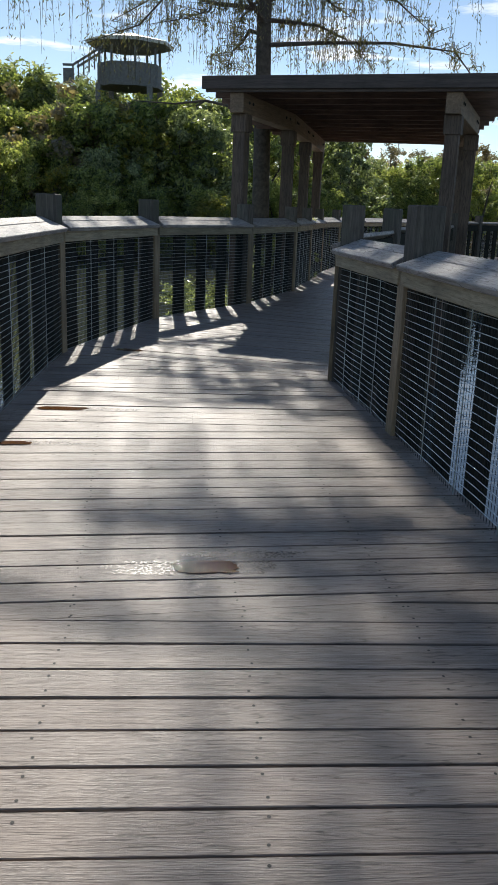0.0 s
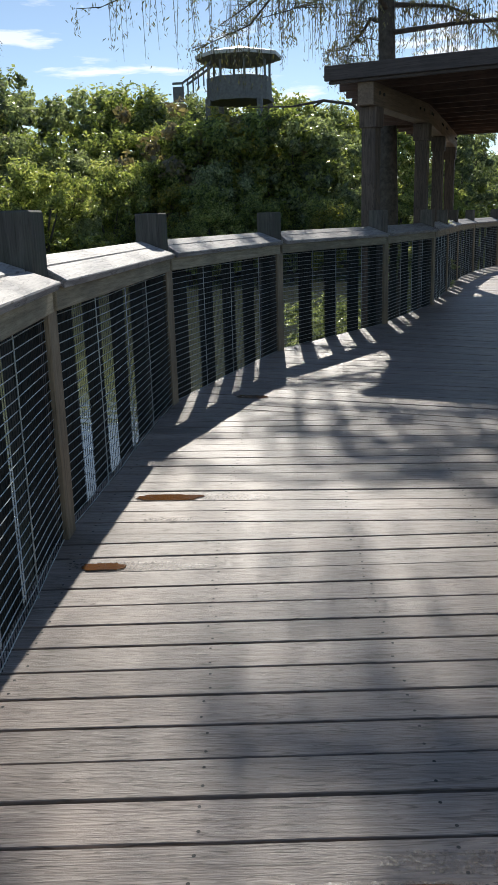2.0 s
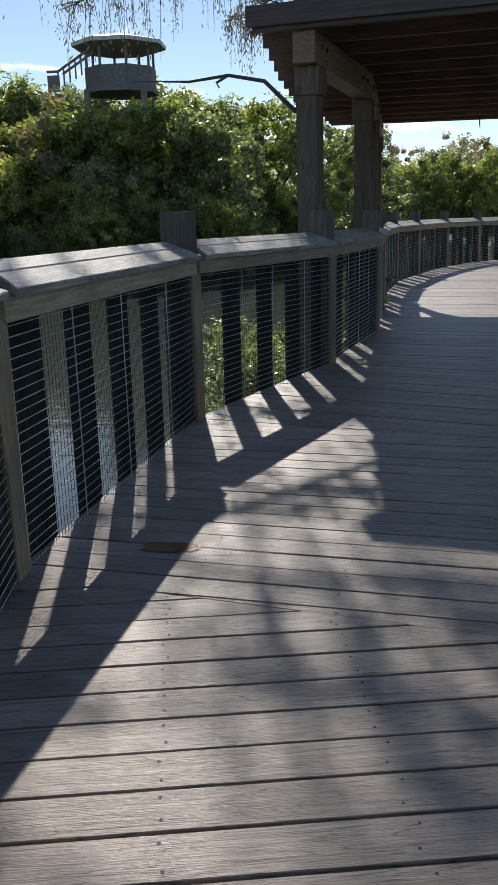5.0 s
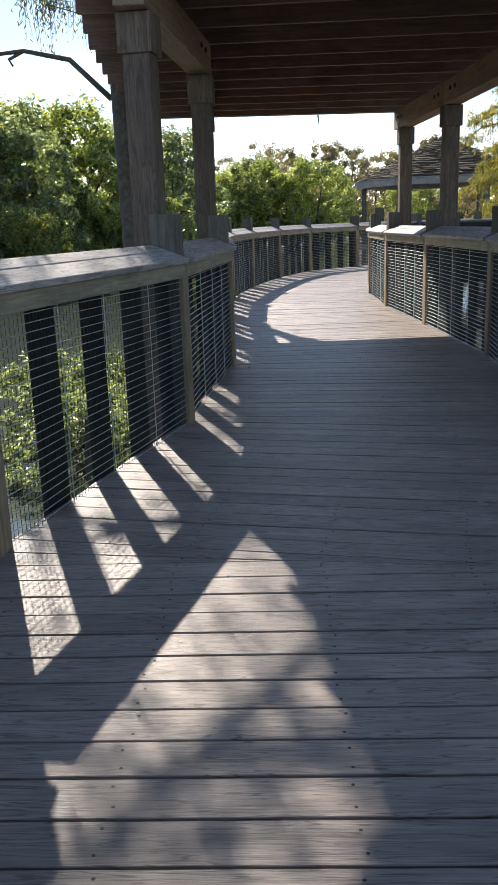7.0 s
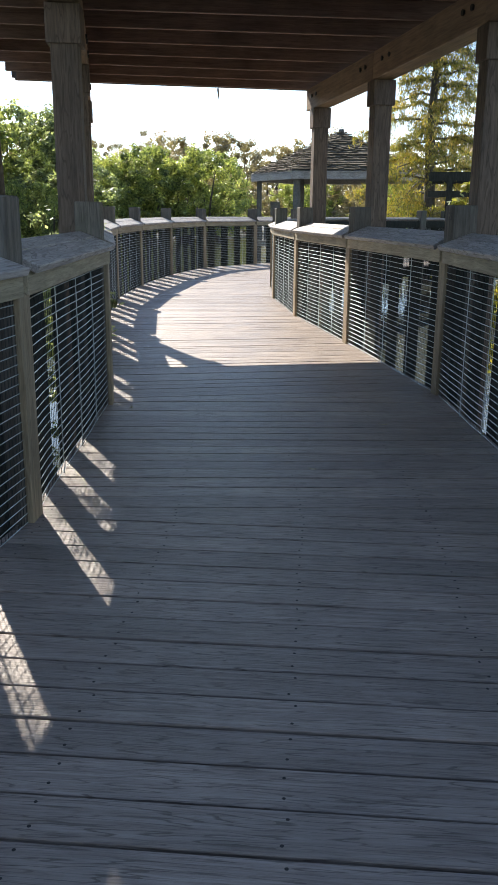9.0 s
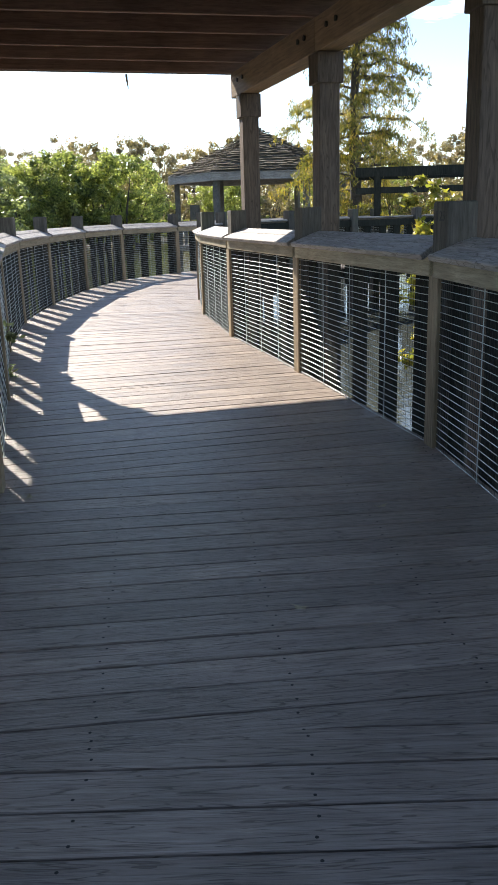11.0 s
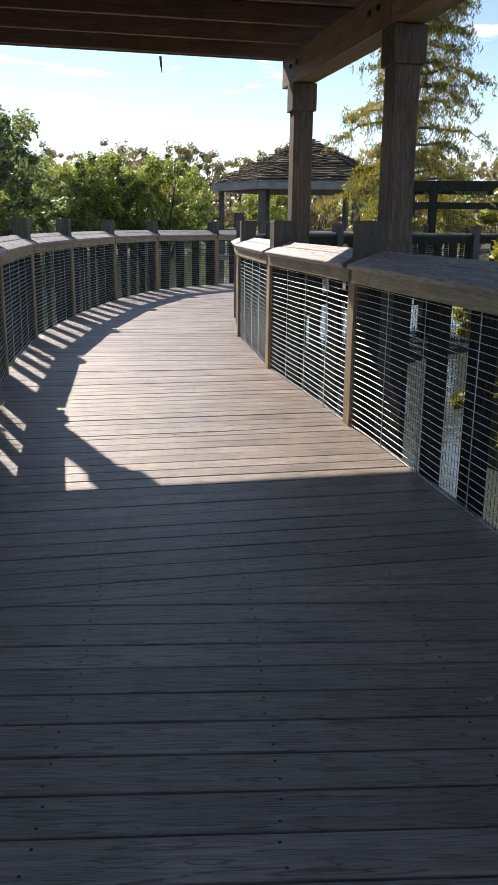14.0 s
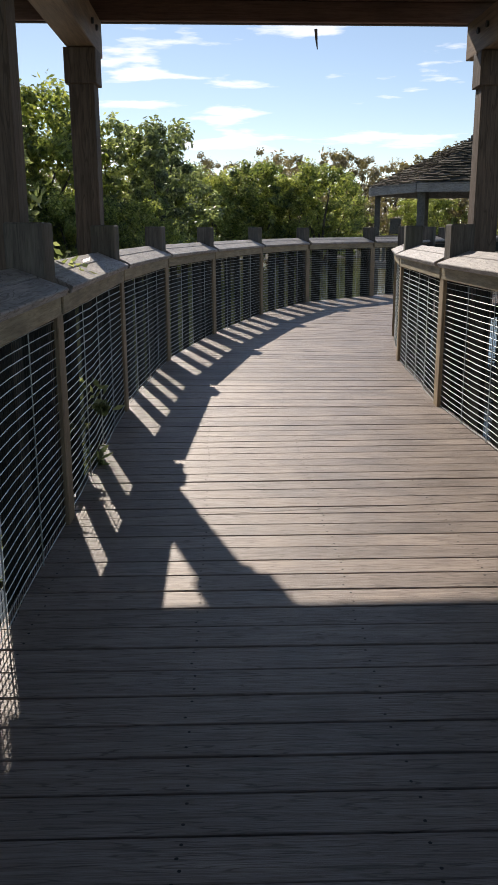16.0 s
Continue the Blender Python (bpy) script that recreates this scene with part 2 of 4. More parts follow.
# ---- mesh helpers ----
def link(name, bm, mat, parent=None, label="", m=None):
    me = bpy.data.meshes.new(name)
    bm.to_mesh(me)
    bm.free()
    me.materials.append(mat)
    ob = new(name, me)
    if parent is not None:
        ob.parent = parent
    if m is not None:
        ob.matrix_local = m
    if label:
        ob["label"] = label
    return ob


def part(name, bm, mat, parent, label="", m=None):
    return link(name, bm, mat, parent, label, m)


def thing(name, label, category, group="", kind="", at=(0, 0, 0), turn=0.0):
    ob = new(name)
    ob.empty_display_size = 0.2
    ob.matrix_world = Matrix.Translation(at) @ Matrix.Rotation(turn, 4, "Z")
    return tagged(ob, label, category, group, kind)


def add_box(bm, lo, hi, m=None):
    vs = [bm.verts.new((x, y, z)) for x in (lo[0], hi[0]) for y in (lo[1], hi[1]) for z in (lo[2], hi[2])]
    for a, b, c, d in ((0, 1, 3, 2), (4, 6, 7, 5), (0, 4, 5, 1), (2, 3, 7, 6), (0, 2, 6, 4), (1, 5, 7, 3)):
        bm.faces.new((vs[a], vs[b], vs[c], vs[d]))
    if m is not None:
        bmesh.ops.transform(bm, matrix=m, verts=vs)
    return vs


def timber(lo, hi, edge=0.006, m=None):
    """A sawn timber with eased edges."""
    bm = bmesh.new()
    add_box(bm, lo, hi)
    if edge:
        bmesh.ops.bevel(bm, geom=bm.edges[:], offset=edge, segments=1, affect="EDGES")
    if m is not None:
        bmesh.ops.transform(bm, matrix=m, verts=bm.verts[:])
    return bm


def prism(outline, z0, z1, edge=0.0):
    """A flat outline (counter-clockwise) raised from z0 to z1."""
    bm = bmesh.new()
    low = [bm.verts.new((x, y, z0)) for x, y in outline]
    top = [bm.verts.new((x, y, z1)) for x, y in outline]
    n = len(outline)
    bm.faces.new(low[::-1])
    bm.faces.new(top)
    for i in range(n):
        bm.faces.new((low[i], low[(i + 1) % n], top[(i + 1) % n], top[i]))
    if edge:
        bmesh.ops.bevel(bm, geom=[e for e in bm.edges if all(v.co.z > (z0 + z1) / 2 for v in e.verts)], offset=edge, segments=1, affect="EDGES")
    return bm


def from_lists(name, verts, faces, mat, parent=None, smooth=False):
    me = bpy.data.meshes.new(name)
    me.from_pydata(verts, [], faces)
    me.materials.append(mat)
    if smooth:
        me.polygons.foreach_set("use_smooth", [True] * len(me.polygons))
    me.update()
    ob = new(name, me)
    if parent is not None:
        ob.parent = parent
    return ob


def add_tube(verts, faces, points, radii, sides=6):
    """A tapered tube along a line of points."""
    base = len(verts)
    pts = [Vector(p) for p in points]
    for i, (p, r) in enumerate(zip(pts, radii)):
        d = (pts[min(i + 1, len(pts) - 1)] - pts[max(i - 1, 0)]).normalized()
        u = d.cross(Vector((0.3, 0.9, 0.2))).normalized()
        v = d.cross(u)
        for k in range(sides):
            a = 2 * math.pi * k / sides
            verts.append(tuple(p + r * (math.cos(a) * u + math.sin(a) * v)))
    for i in range(len(pts) - 1):
        for k in range(sides):
            a, b = base + i * sides + k, base + i * sides + (k + 1) % sides
            faces.append((a, b, b + sides, a + sides))
    faces.append(tuple(base + (len(pts) - 1) * sides + k for k in range(sides)))


# ---- plan of the boardwalk: posts along both sides ----
LEFT = [(0.05, -2.20), (-0.18, 0.05), (-0.585, 2.28), (-1.19, 4.64), (-1.53, 7.22), (-1.21, 9.77), (-0.30, 11.90), (0.25, 14.10), (0.465, 16.35),
        (0.68, 18.80), (1.07, 21.2), (1.73, 23.4), (2.69, 25.9), (3.84, 28.0), (5.42, 29.3), (7.4, 30.5), (9.7, 31.2), (12.0, 31.7)]
RIGHT = [(2.10, -1.40), (1.86, 0.75), (1.60, 2.88), (1.165, 5.04), (0.80, 6.66), (1.28, 9.05), (1.963, 11.40), (2.585, 13.87), (2.835, 16.35),
         (3.03, 18.65), (3.40, 20.88), (3.95, 22.9), (4.9, 24.8), (6.0, 26.4), (7.4, 27.5), (9.4, 28.3), (11.5, 28.9), (13.8, 29.3)]
RAIL_Z = 0.955   # underside of the rail's face board
POST_TOP = 1.35
WATER_Z = -0.95


def flat(p):
    return Vector((p[0], p[1], 0))


def bend(points, i):
    """The way along the rail at post i."""
    a, b = flat(points[max(i - 1, 0)]), flat(points[min(i + 1, len(points) - 1)])
    return (b - a).normalized()


# ---- ground, water ----
def sheet(name, mat, z, label, category, size=900, kind="structure"):
    bm = bmesh.new()
    bmesh.ops.create_grid(bm, x_segments=4, y_segments=4, size=size)
    ob = link(name, bm, mat, m=Matrix.Translation((0, 0, z)))
    return tagged(ob, label, category, kind=kind)


sheet("water", WATER, WATER_Z, "still dark pond water mirroring sky and trees", "water")
sheet("ground", EARTH, -2.2, "muddy pond bed under the water", "ground")


# ---- railings ----
def railing_post(p, way, inward):
    """Square post with a brown facing strip under the rail on its walk side. Its origin is on the strip's face."""
    ang = math.atan2(way.y, way.x)
    ob = thing("railing_post", "weathered square wooden railing post with brown facing strip", "post", "posts of the boardwalk railing", at=(p[0], p[1], 0), turn=ang)
    s = 1 if inward else -1
    w = 0.098
    bm = timber((-w, -s * 0.20 if s > 0 else 0.03, -1.6), (w, -0.03 if s > 0 else 0.20, POST_TOP), 0.008)
    part("post", bm, POST, ob)
    lo, hi = (-0.03, 0.0) if s > 0 else (0.0, 0.03)
    bm = timber((-0.064, lo, -0.02), (0.064, hi, RAIL_Z + 0.03), 0.004)
    for v in bm.verts:
        if v.co.z > 0.5 and abs(v.co.y) < 0.015:
            v.co.z -= 0.02
    part("facing_strip", bm, STRIP, ob, "brown facing strip")
    return ob


def railing_panel(a, b, inward, rnd, sunk=0.0):
    """A bay of railing between two posts: sloping cap, face board, slats and wire mesh. s = +1 has the walk on its right."""
    a, b = flat(a), flat(b)
    span = (b - a).length
    ang = math.atan2(b.y - a.y, b.x - a.x)
    ob = thing("railing", "weathered railing bay with sloping cap, dark slats and wire mesh", "railing", "bays of the boardwalk railing", at=a - Vector((0, 0, sunk)), turn=ang)
    # local y grows to the left of the way; the walk lies on the right of the left rail
    out = 1.0 if inward else -1.0
    x0, x1 = 0.03, span - 0.03
    # face board under the cap
    y0, y1 = sorted((out * -0.012, out * 0.028))
    part("face_board", timber((x0, y0, RAIL_Z), (x1, y1, RAIL_Z + 0.103), 0.005), UNDER, ob, "brown face board")
    # cap: two boards side by side, sloping down towards the walk, ends cut back round the posts
    slope = radians(24)
    cap = bmesh.new()
    e = 0.055
    for k, (u0, u1) in enumerate(((-0.045, 0.085), (0.089, 0.185))):
        t = 0.036
        q = []
        for u, cut in ((u0, 0.02), (u1, e + 0.03)):
            for h in (0, t):
                yy, zz = out * (u * math.cos(slope) - h * math.sin(slope)), u * math.sin(slope) + h * math.cos(slope)
                q.append((yy, zz, cut))
        vs = []
        for end in (0, 1):
            for yy, zz, cut in q:
                cx = (x0 + cut + (0.05 if k else 0.0)) if end == 0 else (x1 - cut - (0.05 if k else 0.0))
                vs.append(cap.verts.new((cx, yy, zz)))
        for f in ((0, 1, 3, 2), (4, 6, 7, 5), (0, 4, 5, 1), (2, 3, 7, 6), (0, 2, 6, 4), (1, 5, 7, 3)):
            cap.faces.new([vs[i] for i in f])
    bmesh.ops.recalc_face_normals(cap, faces=cap.faces[:])
    bmesh.ops.bevel(cap, geom=cap.edges[:], offset=0.005, segments=1, affect="EDGES")
    part("cap", cap, RAIL, ob, "bleached sloping cap boards", Matrix.Translation((0, 0, RAIL_Z + 0.105)))
    # outer stringer that the slats are nailed to
    y0, y1 = sorted((out * 0.115, out * 0.150))
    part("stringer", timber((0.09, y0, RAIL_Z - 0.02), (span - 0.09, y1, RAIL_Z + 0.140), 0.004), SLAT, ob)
    # slats
    n = max(3, round((span - 0.15) / 0.51))
    y0, y1 = sorted((out * 0.085, out * 0.113))
    for k in range(n):
        c = span - 0.16 - k * 0.51 + rnd.uniform(-0.015, 0.015)
        w = 0.112 + rnd.uniform(-0.008, 0.008)
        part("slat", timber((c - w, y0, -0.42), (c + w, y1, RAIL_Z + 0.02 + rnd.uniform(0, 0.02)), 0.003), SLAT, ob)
    # wire mesh
    V, F = [], []
    r = 0.0023
    xa, xb, za, zb = 0.066, span - 0.066, -0.03, RAIL_Z + 0.02
    yw = out * 0.020
    sag = [rnd.uniform(-0.006, 0.006) for _ in range(4)]

    def wave(x):
        u = (x - xa) / (xb - xa)
        return out * (0.004 * math.sin(u * 9 + sag[0] * 400) + 0.003 * math.sin(u * 23 + sag[1] * 500)), 0.006 * math.sin(u * 3.1 + sag[2] * 300)

    steps = 8
    nz = 25
    for i in range(nz + 1):
        z = za + (zb - za) * i / nz
        base = len(V)
        for j in range(steps + 1):
            x = xa + (xb - xa) * j / steps
            wy, wz = wave(x)
            for dy, dz in ((-r, 0), (0, -r), (r, 0), (0, r)):
                V.append((x, yw + wy + dy, z + wz + dz))
        for j in range(steps):
            for q in range(4):
                s0, s1 = base + j * 4 + q, base + j * 4 + (q + 1) % 4
                F.append((s0, s1, s1 + 4, s0 + 4))
    nx = int((xb - xa) / 0.032)
    rv = 0.0014
    flats = len(F)
    for i in range(nx + 1):
        x = xa + (xb - xa) * i / nx
        wy, wz = wave(x)
        base = len(V)
        for z in (za, zb):
            for dx, dy in ((-rv, 0), (0, -rv), (rv, 0), (0, rv)):
                V.append((x + dx, yw + wy + (r + rv) * out + dy, z))
        for q in range(4):
            s0, s1 = base + q, base + (q + 1) % 4
            F.append((s0, s1, s1 + 4, s0 + 4))
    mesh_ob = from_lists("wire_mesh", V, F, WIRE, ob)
    # level wires keep the sky-lit tone, uprights get the shaded one
    mesh_ob.data.materials.append(WIRE_SHADED)
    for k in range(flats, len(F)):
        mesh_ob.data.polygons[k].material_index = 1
    RV, RF = [], []
    for k in range(1, 4):
        x = xa + (xb - xa) * k / 4 + rnd.uniform(-0.05, 0.05)
        wy, wz = wave(x)
        add_tube(RV, RF, [(x, yw + wy - 0.004 * out, za), (x + 0.004, yw + wy - 0.004 * out, zb)], (0.0028, 0.0028), 5)
    from_lists("tie_rod", RV, RF, WIRE, ob)["kind"] = "stuff"
    return ob


marked_post = None
rnd = random.Random(5)
for pts, inward in ((LEFT, True), (RIGHT, False)):
    for i, p in enumerate(pts):
        made = railing_post(p, bend(pts, i), not inward)
        if not inward and i == 7:
            marked_post = made
    for i, (a, b) in enumerate(zip(pts, pts[1:])):
        railing_panel(a, b, inward, rnd, 0.0 if inward else {1: 0.05, 2: 0.06, 3: 0.06, 4: 0.03}.get(i, 0.0))


# ---- pavilion over the walk ----
def pavilion():
    ob = thing("pavilion", "open timber pavilion roofing the boardwalk on square posts", "pavilion")
    lefts = [LEFT[i] for i in (6, 7, 8, 9)]
    rights = [RIGHT[i] for i in (6, 7, 8, 9)]
    HALF = 0.086
    BEAM_Z, BEAM_T = 2.51, 2.76
    rows = {}
    for side, pts, src, idx in ((1, lefts, LEFT, 6), (-1, rights, RIGHT, 6)):
        centres = []
        for k, p in enumerate(pts):
            w = bend(src, idx + k)
            nrm = Vector((-w.y, w.x, 0)) * side
            c = flat(p) + nrm * (0.215 if side > 0 else 0.275)
            centres.append(c)
            m = Matrix.Translation(c) @ Matrix.Rotation(math.atan2(w.y, w.x), 4, "Z")
            part("post", timber((-HALF, -HALF, -1.8), (HALF, HALF, BEAM_Z), 0.006), TALL, ob, m=m)
            bm = timber((-0.108, -0.108, 2.28), (0.108, 0.108, BEAM_Z - 0.004), 0.004)
            for v in bm.verts:
                if v.co.z < 2.35:
                    v.co.z -= 0.05 if max(abs(v.co.x), abs(v.co.y)) < 0.10 else 0
            part("collar", bm, TALL, ob, m=m)
        rows[side] = centres
        # beams: one pair of planks from post to post, running past the end posts
        line = [centres[0] - (centres[1] - centres[0]).normalized() * 0.22, *centres[1:-1], centres[-1] + (centres[-1] - centres[-2]).normalized() * 0.34]
        for a, b in zip(line, line[1:]):
            d = b - a
            m = Matrix.Translation(a) @ Matrix.Rotation(math.atan2(d.y, d.x), 4, "Z")
            bm = timber((0.0, -0.095, BEAM_Z), (d.length, 0.095, BEAM_T), 0.006)
            beam = part("beam", bm, BEAM, ob, "brown timber beam", m=m)
            for u in (0.22, 0.38, d.length - 0.5, d.length - 0.3):
                for sy in (-1, 1):
                    bolt = bmesh.new()
                    bmesh.ops.create_cone(bolt, cap_ends=True, segments=10, radius1=0.022, radius2=0.018, depth=0.02,
                                          matrix=Matrix.Translation((u, sy * 0.10, (BEAM_Z + BEAM_T) / 2 + 0.02)) @ Matrix.Rotation(radians(90), 4, "X"))
                    part("bolt", bolt, SCREW, beam)
        rows[(side, "line")] = line

    def along(line, s):
        lens = [(b - a).length for a, b in zip(line, line[1:])]
        s *= sum(lens)
        for (a, b), l in zip(zip(line, line[1:]), lens):
            if s <= l:
                return a.lerp(b, s / l)
            s -= l
        return line[-1]

    la, lb = rows[(1, "line")], rows[(-1, "line")]
    n = 13
    ends = []
    eaves = ((0.0, 0.40), (0.33, 0.95), (0.62, 1.03), (1.0, 0.75))   # how far the joists run past the left beam
    for i in range(n):
        s = i / (n - 1)
        a, b = along(la, s), along(lb, s)
        d = (b - a).normalized()
        reach = next(u + (v - u) * (s - p) / (q - p) for (p, u), (q, v) in zip(eaves, eaves[1:]) if s <= q)
        a, b = a - d * reach, b + d * (0.50 - 0.36 * s)
        ends.append((a, b))
        m = Matrix.Translation(a) @ Matrix.Rotation(math.atan2(d.y, d.x), 4, "Z")
        part("joist", timber((0, -0.022, BEAM_T + 0.002), ((b - a).length, 0.022, BEAM_T + 0.14), 0.004), JOIST, ob, m=m)
    # roof boards over the joists
    for (a, b), (c, d) in zip(ends, ends[1:]):
        bm = prism([(p.x, p.y) for p in (a, b, d, c)], BEAM_T + 0.143, BEAM_T + 0.172)
        bmesh.ops.recalc_face_normals(bm, faces=bm.faces[:])
        part("roof_board", bm, JOIST, ob)
    # fascias in front and behind, in two layers
    for (a, b), sgn in ((ends[0], -1), (ends[-1], 1)):
        d = (b - a).normalized()
        m = Matrix.Translation(a) @ Matrix.Rotation(math.atan2(d.y, d.x), 4, "Z")
        L = (b - a).length
        y0, y1 = sorted((sgn * 0.024, sgn * 0.062))
        part("fascia", timber((-0.02, y0, BEAM_T - 0.004), (L + 0.02, y1, BEAM_T + 0.168), 0.004), FASCIA, ob, m=m)
        y0, y1 = sorted((sgn * 0.064, sgn * 0.11))
        part("roof_edge", timber((-0.06, y0, BEAM_T + 0.03), (L + 0.06, y1, BEAM_T + 0.19), 0.004), FASCIA, ob, m=m)
    return ob


pavilion()


# ---- trees and shrubs ----
def leaf_cloud(rnd, clumps, per, size, V, F, flatness=0.7, droop=0.0):
    """Small two-sided leaves, gathered in clumps (x, y, z, radius)."""
    for cx, cy, cz, r in clumps:
        for _ in range(int(per * max(0.3, r * r))):
            while True:
                d = Vector((rnd.uniform(-1, 1), rnd.uniform(-1, 1), rnd.uniform(-1, 1)))
                if 0.05 < d.length < 1:
                    break
            d = d.normalized() * (d.length ** 0.5)
            p = Vector((cx + d.x * r, cy + d.y * r, cz + d.z * r * flatness))
            nrm = (d + Vector((rnd.uniform(-1, 1), rnd.uniform(-1, 1), rnd.uniform(-0.4, 1.2)))).normalized()
            u = nrm.cross(Vector((rnd.uniform(-1, 1), rnd.uniform(-1, 1), rnd.uniform(-1, 1)))).normalized()
            if droop:
                u = (u * (1 - droop) + Vector((0, 0, -1)) * droop).normalized()
            v = nrm.cross(u).normalized()
            s = size * rnd.uniform(0.6, 1.4)
            base = len(V)
            V.extend((tuple(p - u * s), tuple(p + v * s * 0.45), tuple(p + u * s), tuple(p - v * s * 0.45)))
            F.append((base, base + 1, base + 2, base + 3))


def bush_mesh(seed, height, width, count, leaf, mat, leaves):
    """(trunk mesh, crown mesh) of a shrub or small tree whose foot is at the origin."""
    rnd = random.Random(seed)
    TV, TF = [], []
    V, F = [], []
    clumps = []
    for _ in range(count):
        a, q = rnd.uniform(0, 2 * math.pi), rnd.random() ** 0.5
        z = height * (0.06 + 0.86 * rnd.random())
        fall = max(0.25, math.sin(math.pi * min(1, 0.25 + 0.72 * z / height))) ** 0.7
        r = width * (0.07 + 0.12 * rnd.random() ** 1.5)
        clumps.append((math.cos(a) * q * width * fall, math.sin(a) * q * width * fall, z, r))
    total = sum(max(0.3, c[3] ** 2) for c in clumps)
    leaf_cloud(rnd, clumps, leaves / total, leaf, V, F)
    # thin twigs stand out of the crown
    for _ in range(leaves // 14):
        c = rnd.choice(clumps)
        d = Vector((rnd.uniform(-1, 1), rnd.uniform(-1, 1), rnd.uniform(0.1, 1.3))).normalized()
        p = Vector(c[:3]) + d * c[3] * rnd.uniform(0.9, 1.35)
        for _ in range(3):
            leaf_at(rnd, p + Vector((rnd.uniform(-1, 1), rnd.uniform(-1, 1), rnd.uniform(-1, 1))) * 0.08, leaf, V, F)
    for k in range(6):
        c = clumps[k]
        add_tube(TV, TF, [(0, 0, -0.6), (c[0] * 0.25, c[1] * 0.25, c[2] * 0.45), (c[0] * 0.7, c[1] * 0.7, c[2] * 0.85)], (0.10, 0.06, 0.02), 5)
    return bare("trunk", TV, TF, BARK), bare("crown", V, F, mat)


def bare(name, V, F, mat):
    me = bpy.data.meshes.new(name)
    me.from_pydata(V, [], F)
    me.materials.append(mat)
    return me


def leaf_at(rnd, p, s, V, F, droop=0.0, slim=0.42):
    u = Vector((rnd.uniform(-1, 1), rnd.uniform(-1, 1), rnd.uniform(-0.7, 0.7))).normalized()
    if droop:
        u = (u * (1 - droop) + Vector((0, 0, -1)) * droop).normalized()
    v = u.cross(Vector((rnd.uniform(-1, 1), rnd.uniform(-1, 1), rnd.uniform(-1, 1)))).normalized()
    s *= rnd.uniform(0.6, 1.4)
    b = len(V)
    V.extend((tuple(p - u * s), tuple(p + v * s * slim), tuple(p + u * s), tuple(p - v * s * slim)))
    F.append((b, b + 1, b + 2, b + 3))


def plant(name, meshes, label, category, at, turn=0.0, size=1.0, group=""):
    ob = thing(name, label, category, group)
    ob.matrix_world = Matrix.LocRotScale(at, Euler((0, 0, turn)), (size,) * 3)
    for n, me in zip(("trunk", "crown"), meshes):
        c = new(n, me)
        c.parent = ob
    return ob


KINDS = {
    "green": [bush_mesh(11 + i, 5.0, 2.4, 110, 0.078, LEAF_GREEN, 10500) for i in range(3)],
    "dark": [bush_mesh(31 + i, 5.0, 2.2, 110, 0.078, LEAF_DARK, 10500) for i in range(2)],
    "yellow": [bush_mesh(51 + i, 5.0, 2.2, 100, 0.078, LEAF_YELLOW, 9500) for i in range(2)],
    "brown": [bush_mesh(61 + i, 5.0, 2.4, 40, 0.10, LEAF_BROWN, 2600) for i in range(2)],
    "far": [bush_mesh(71 + i, 5.0, 2.2, 34, 0.06, LEAF_BROWN, 3200) for i in range(2)],
    "pine": [bush_mesh(81 + i, 5.0, 1.4, 40, 0.042, LEAF_DARK, 8000) for i in range(2)],
}
LABELS = {
    "green": "dense green bush on the pond bank", "dark": "dark green tree on the pond bank",
    "far": "grey-brown leafless tree of the far forest", "pine": "tall dark pine above the bank bushes",
    "yellow": "yellow-green bush turning in autumn", "brown": "brownish autumn tree on the far shore",
}
P0 = Vector((0.5, 12, 0))


def polar(az, dist):
    return (P0.x + dist * math.sin(radians(az)), P0.y + dist * math.cos(radians(az)), WATER_Z + 0.1)


def row(az0, az1, step, d0, d1, h0, h1, kinds, seed, group):
    rnd = random.Random(seed)
    az = az0
    while az < az1:
        k = rnd.choice(kinds)
        size = rnd.uniform(h0, h1) / 5.0
        plant("tree" if k in ("dark", "brown") else "bush", rnd.choice(KINDS[k]), LABELS[k], "tree" if k in ("dark", "brown") else "bush",
              polar(az + rnd.uniform(-0.3, 0.3) * step, rnd.uniform(d0, d1)), rnd.uniform(0, 6.28), size, group)
        az += step


row(-62, -8, 2.2, 24, 29, 2.4, 5.0, ["green", "green", "green", "dark", "green", "yellow"], 1, "bank bushes")
row(-62, -8, 3.4, 23.5, 25, 1.6, 2.9, ["green", "yellow", "green", "dark"], 15, "waterside bushes")
row(-62, -8, 2.6, 30, 35, 4.8, 7.4, ["green", "yellow", "green", "dark"], 2, "bank trees")
row(-58, -28, 5.0, 40, 46, 8.5, 11.0, ["pine", "dark", "green"], 3, "tall bank trees")
row(-25, -10, 1.7, 29.5, 32.5, 6.2, 7.9, ["green", "yellow", "brown", "green", "dark"], 23, "bank trees")
row(-28, -10, 2.4, 38, 41, 8.5, 9.8, ["dark", "pine", "green"], 13, "tall bank trees")
row(-12, 3, 1.9, 36, 42, 6.6, 8.6, ["dark", "green", "dark"], 4, "dark trees by the water")
row(-12, 3, 2.6, 33, 35, 3.2, 4.4, ["green", "green"], 14, "dark trees by the water")
row(1, 14, 1.0, 60, 67, 5.8, 7.2, ["green", "green", "green", "dark"], 5, "shore bushes")
row(12, 70, 0.9, 78, 90, 4.4, 5.9, ["green", "brown", "brown"], 6, "far shore bushes")
row(-14, 72, 0.7, 180, 225, 17.5, 20.5, ["far", "far", "brown"], 7, "far forest")
row(40, 75, 4.0, 50, 58, 11.0, 15.0, ["pine", "brown", "pine"], 9, "pines beyond the second walk")
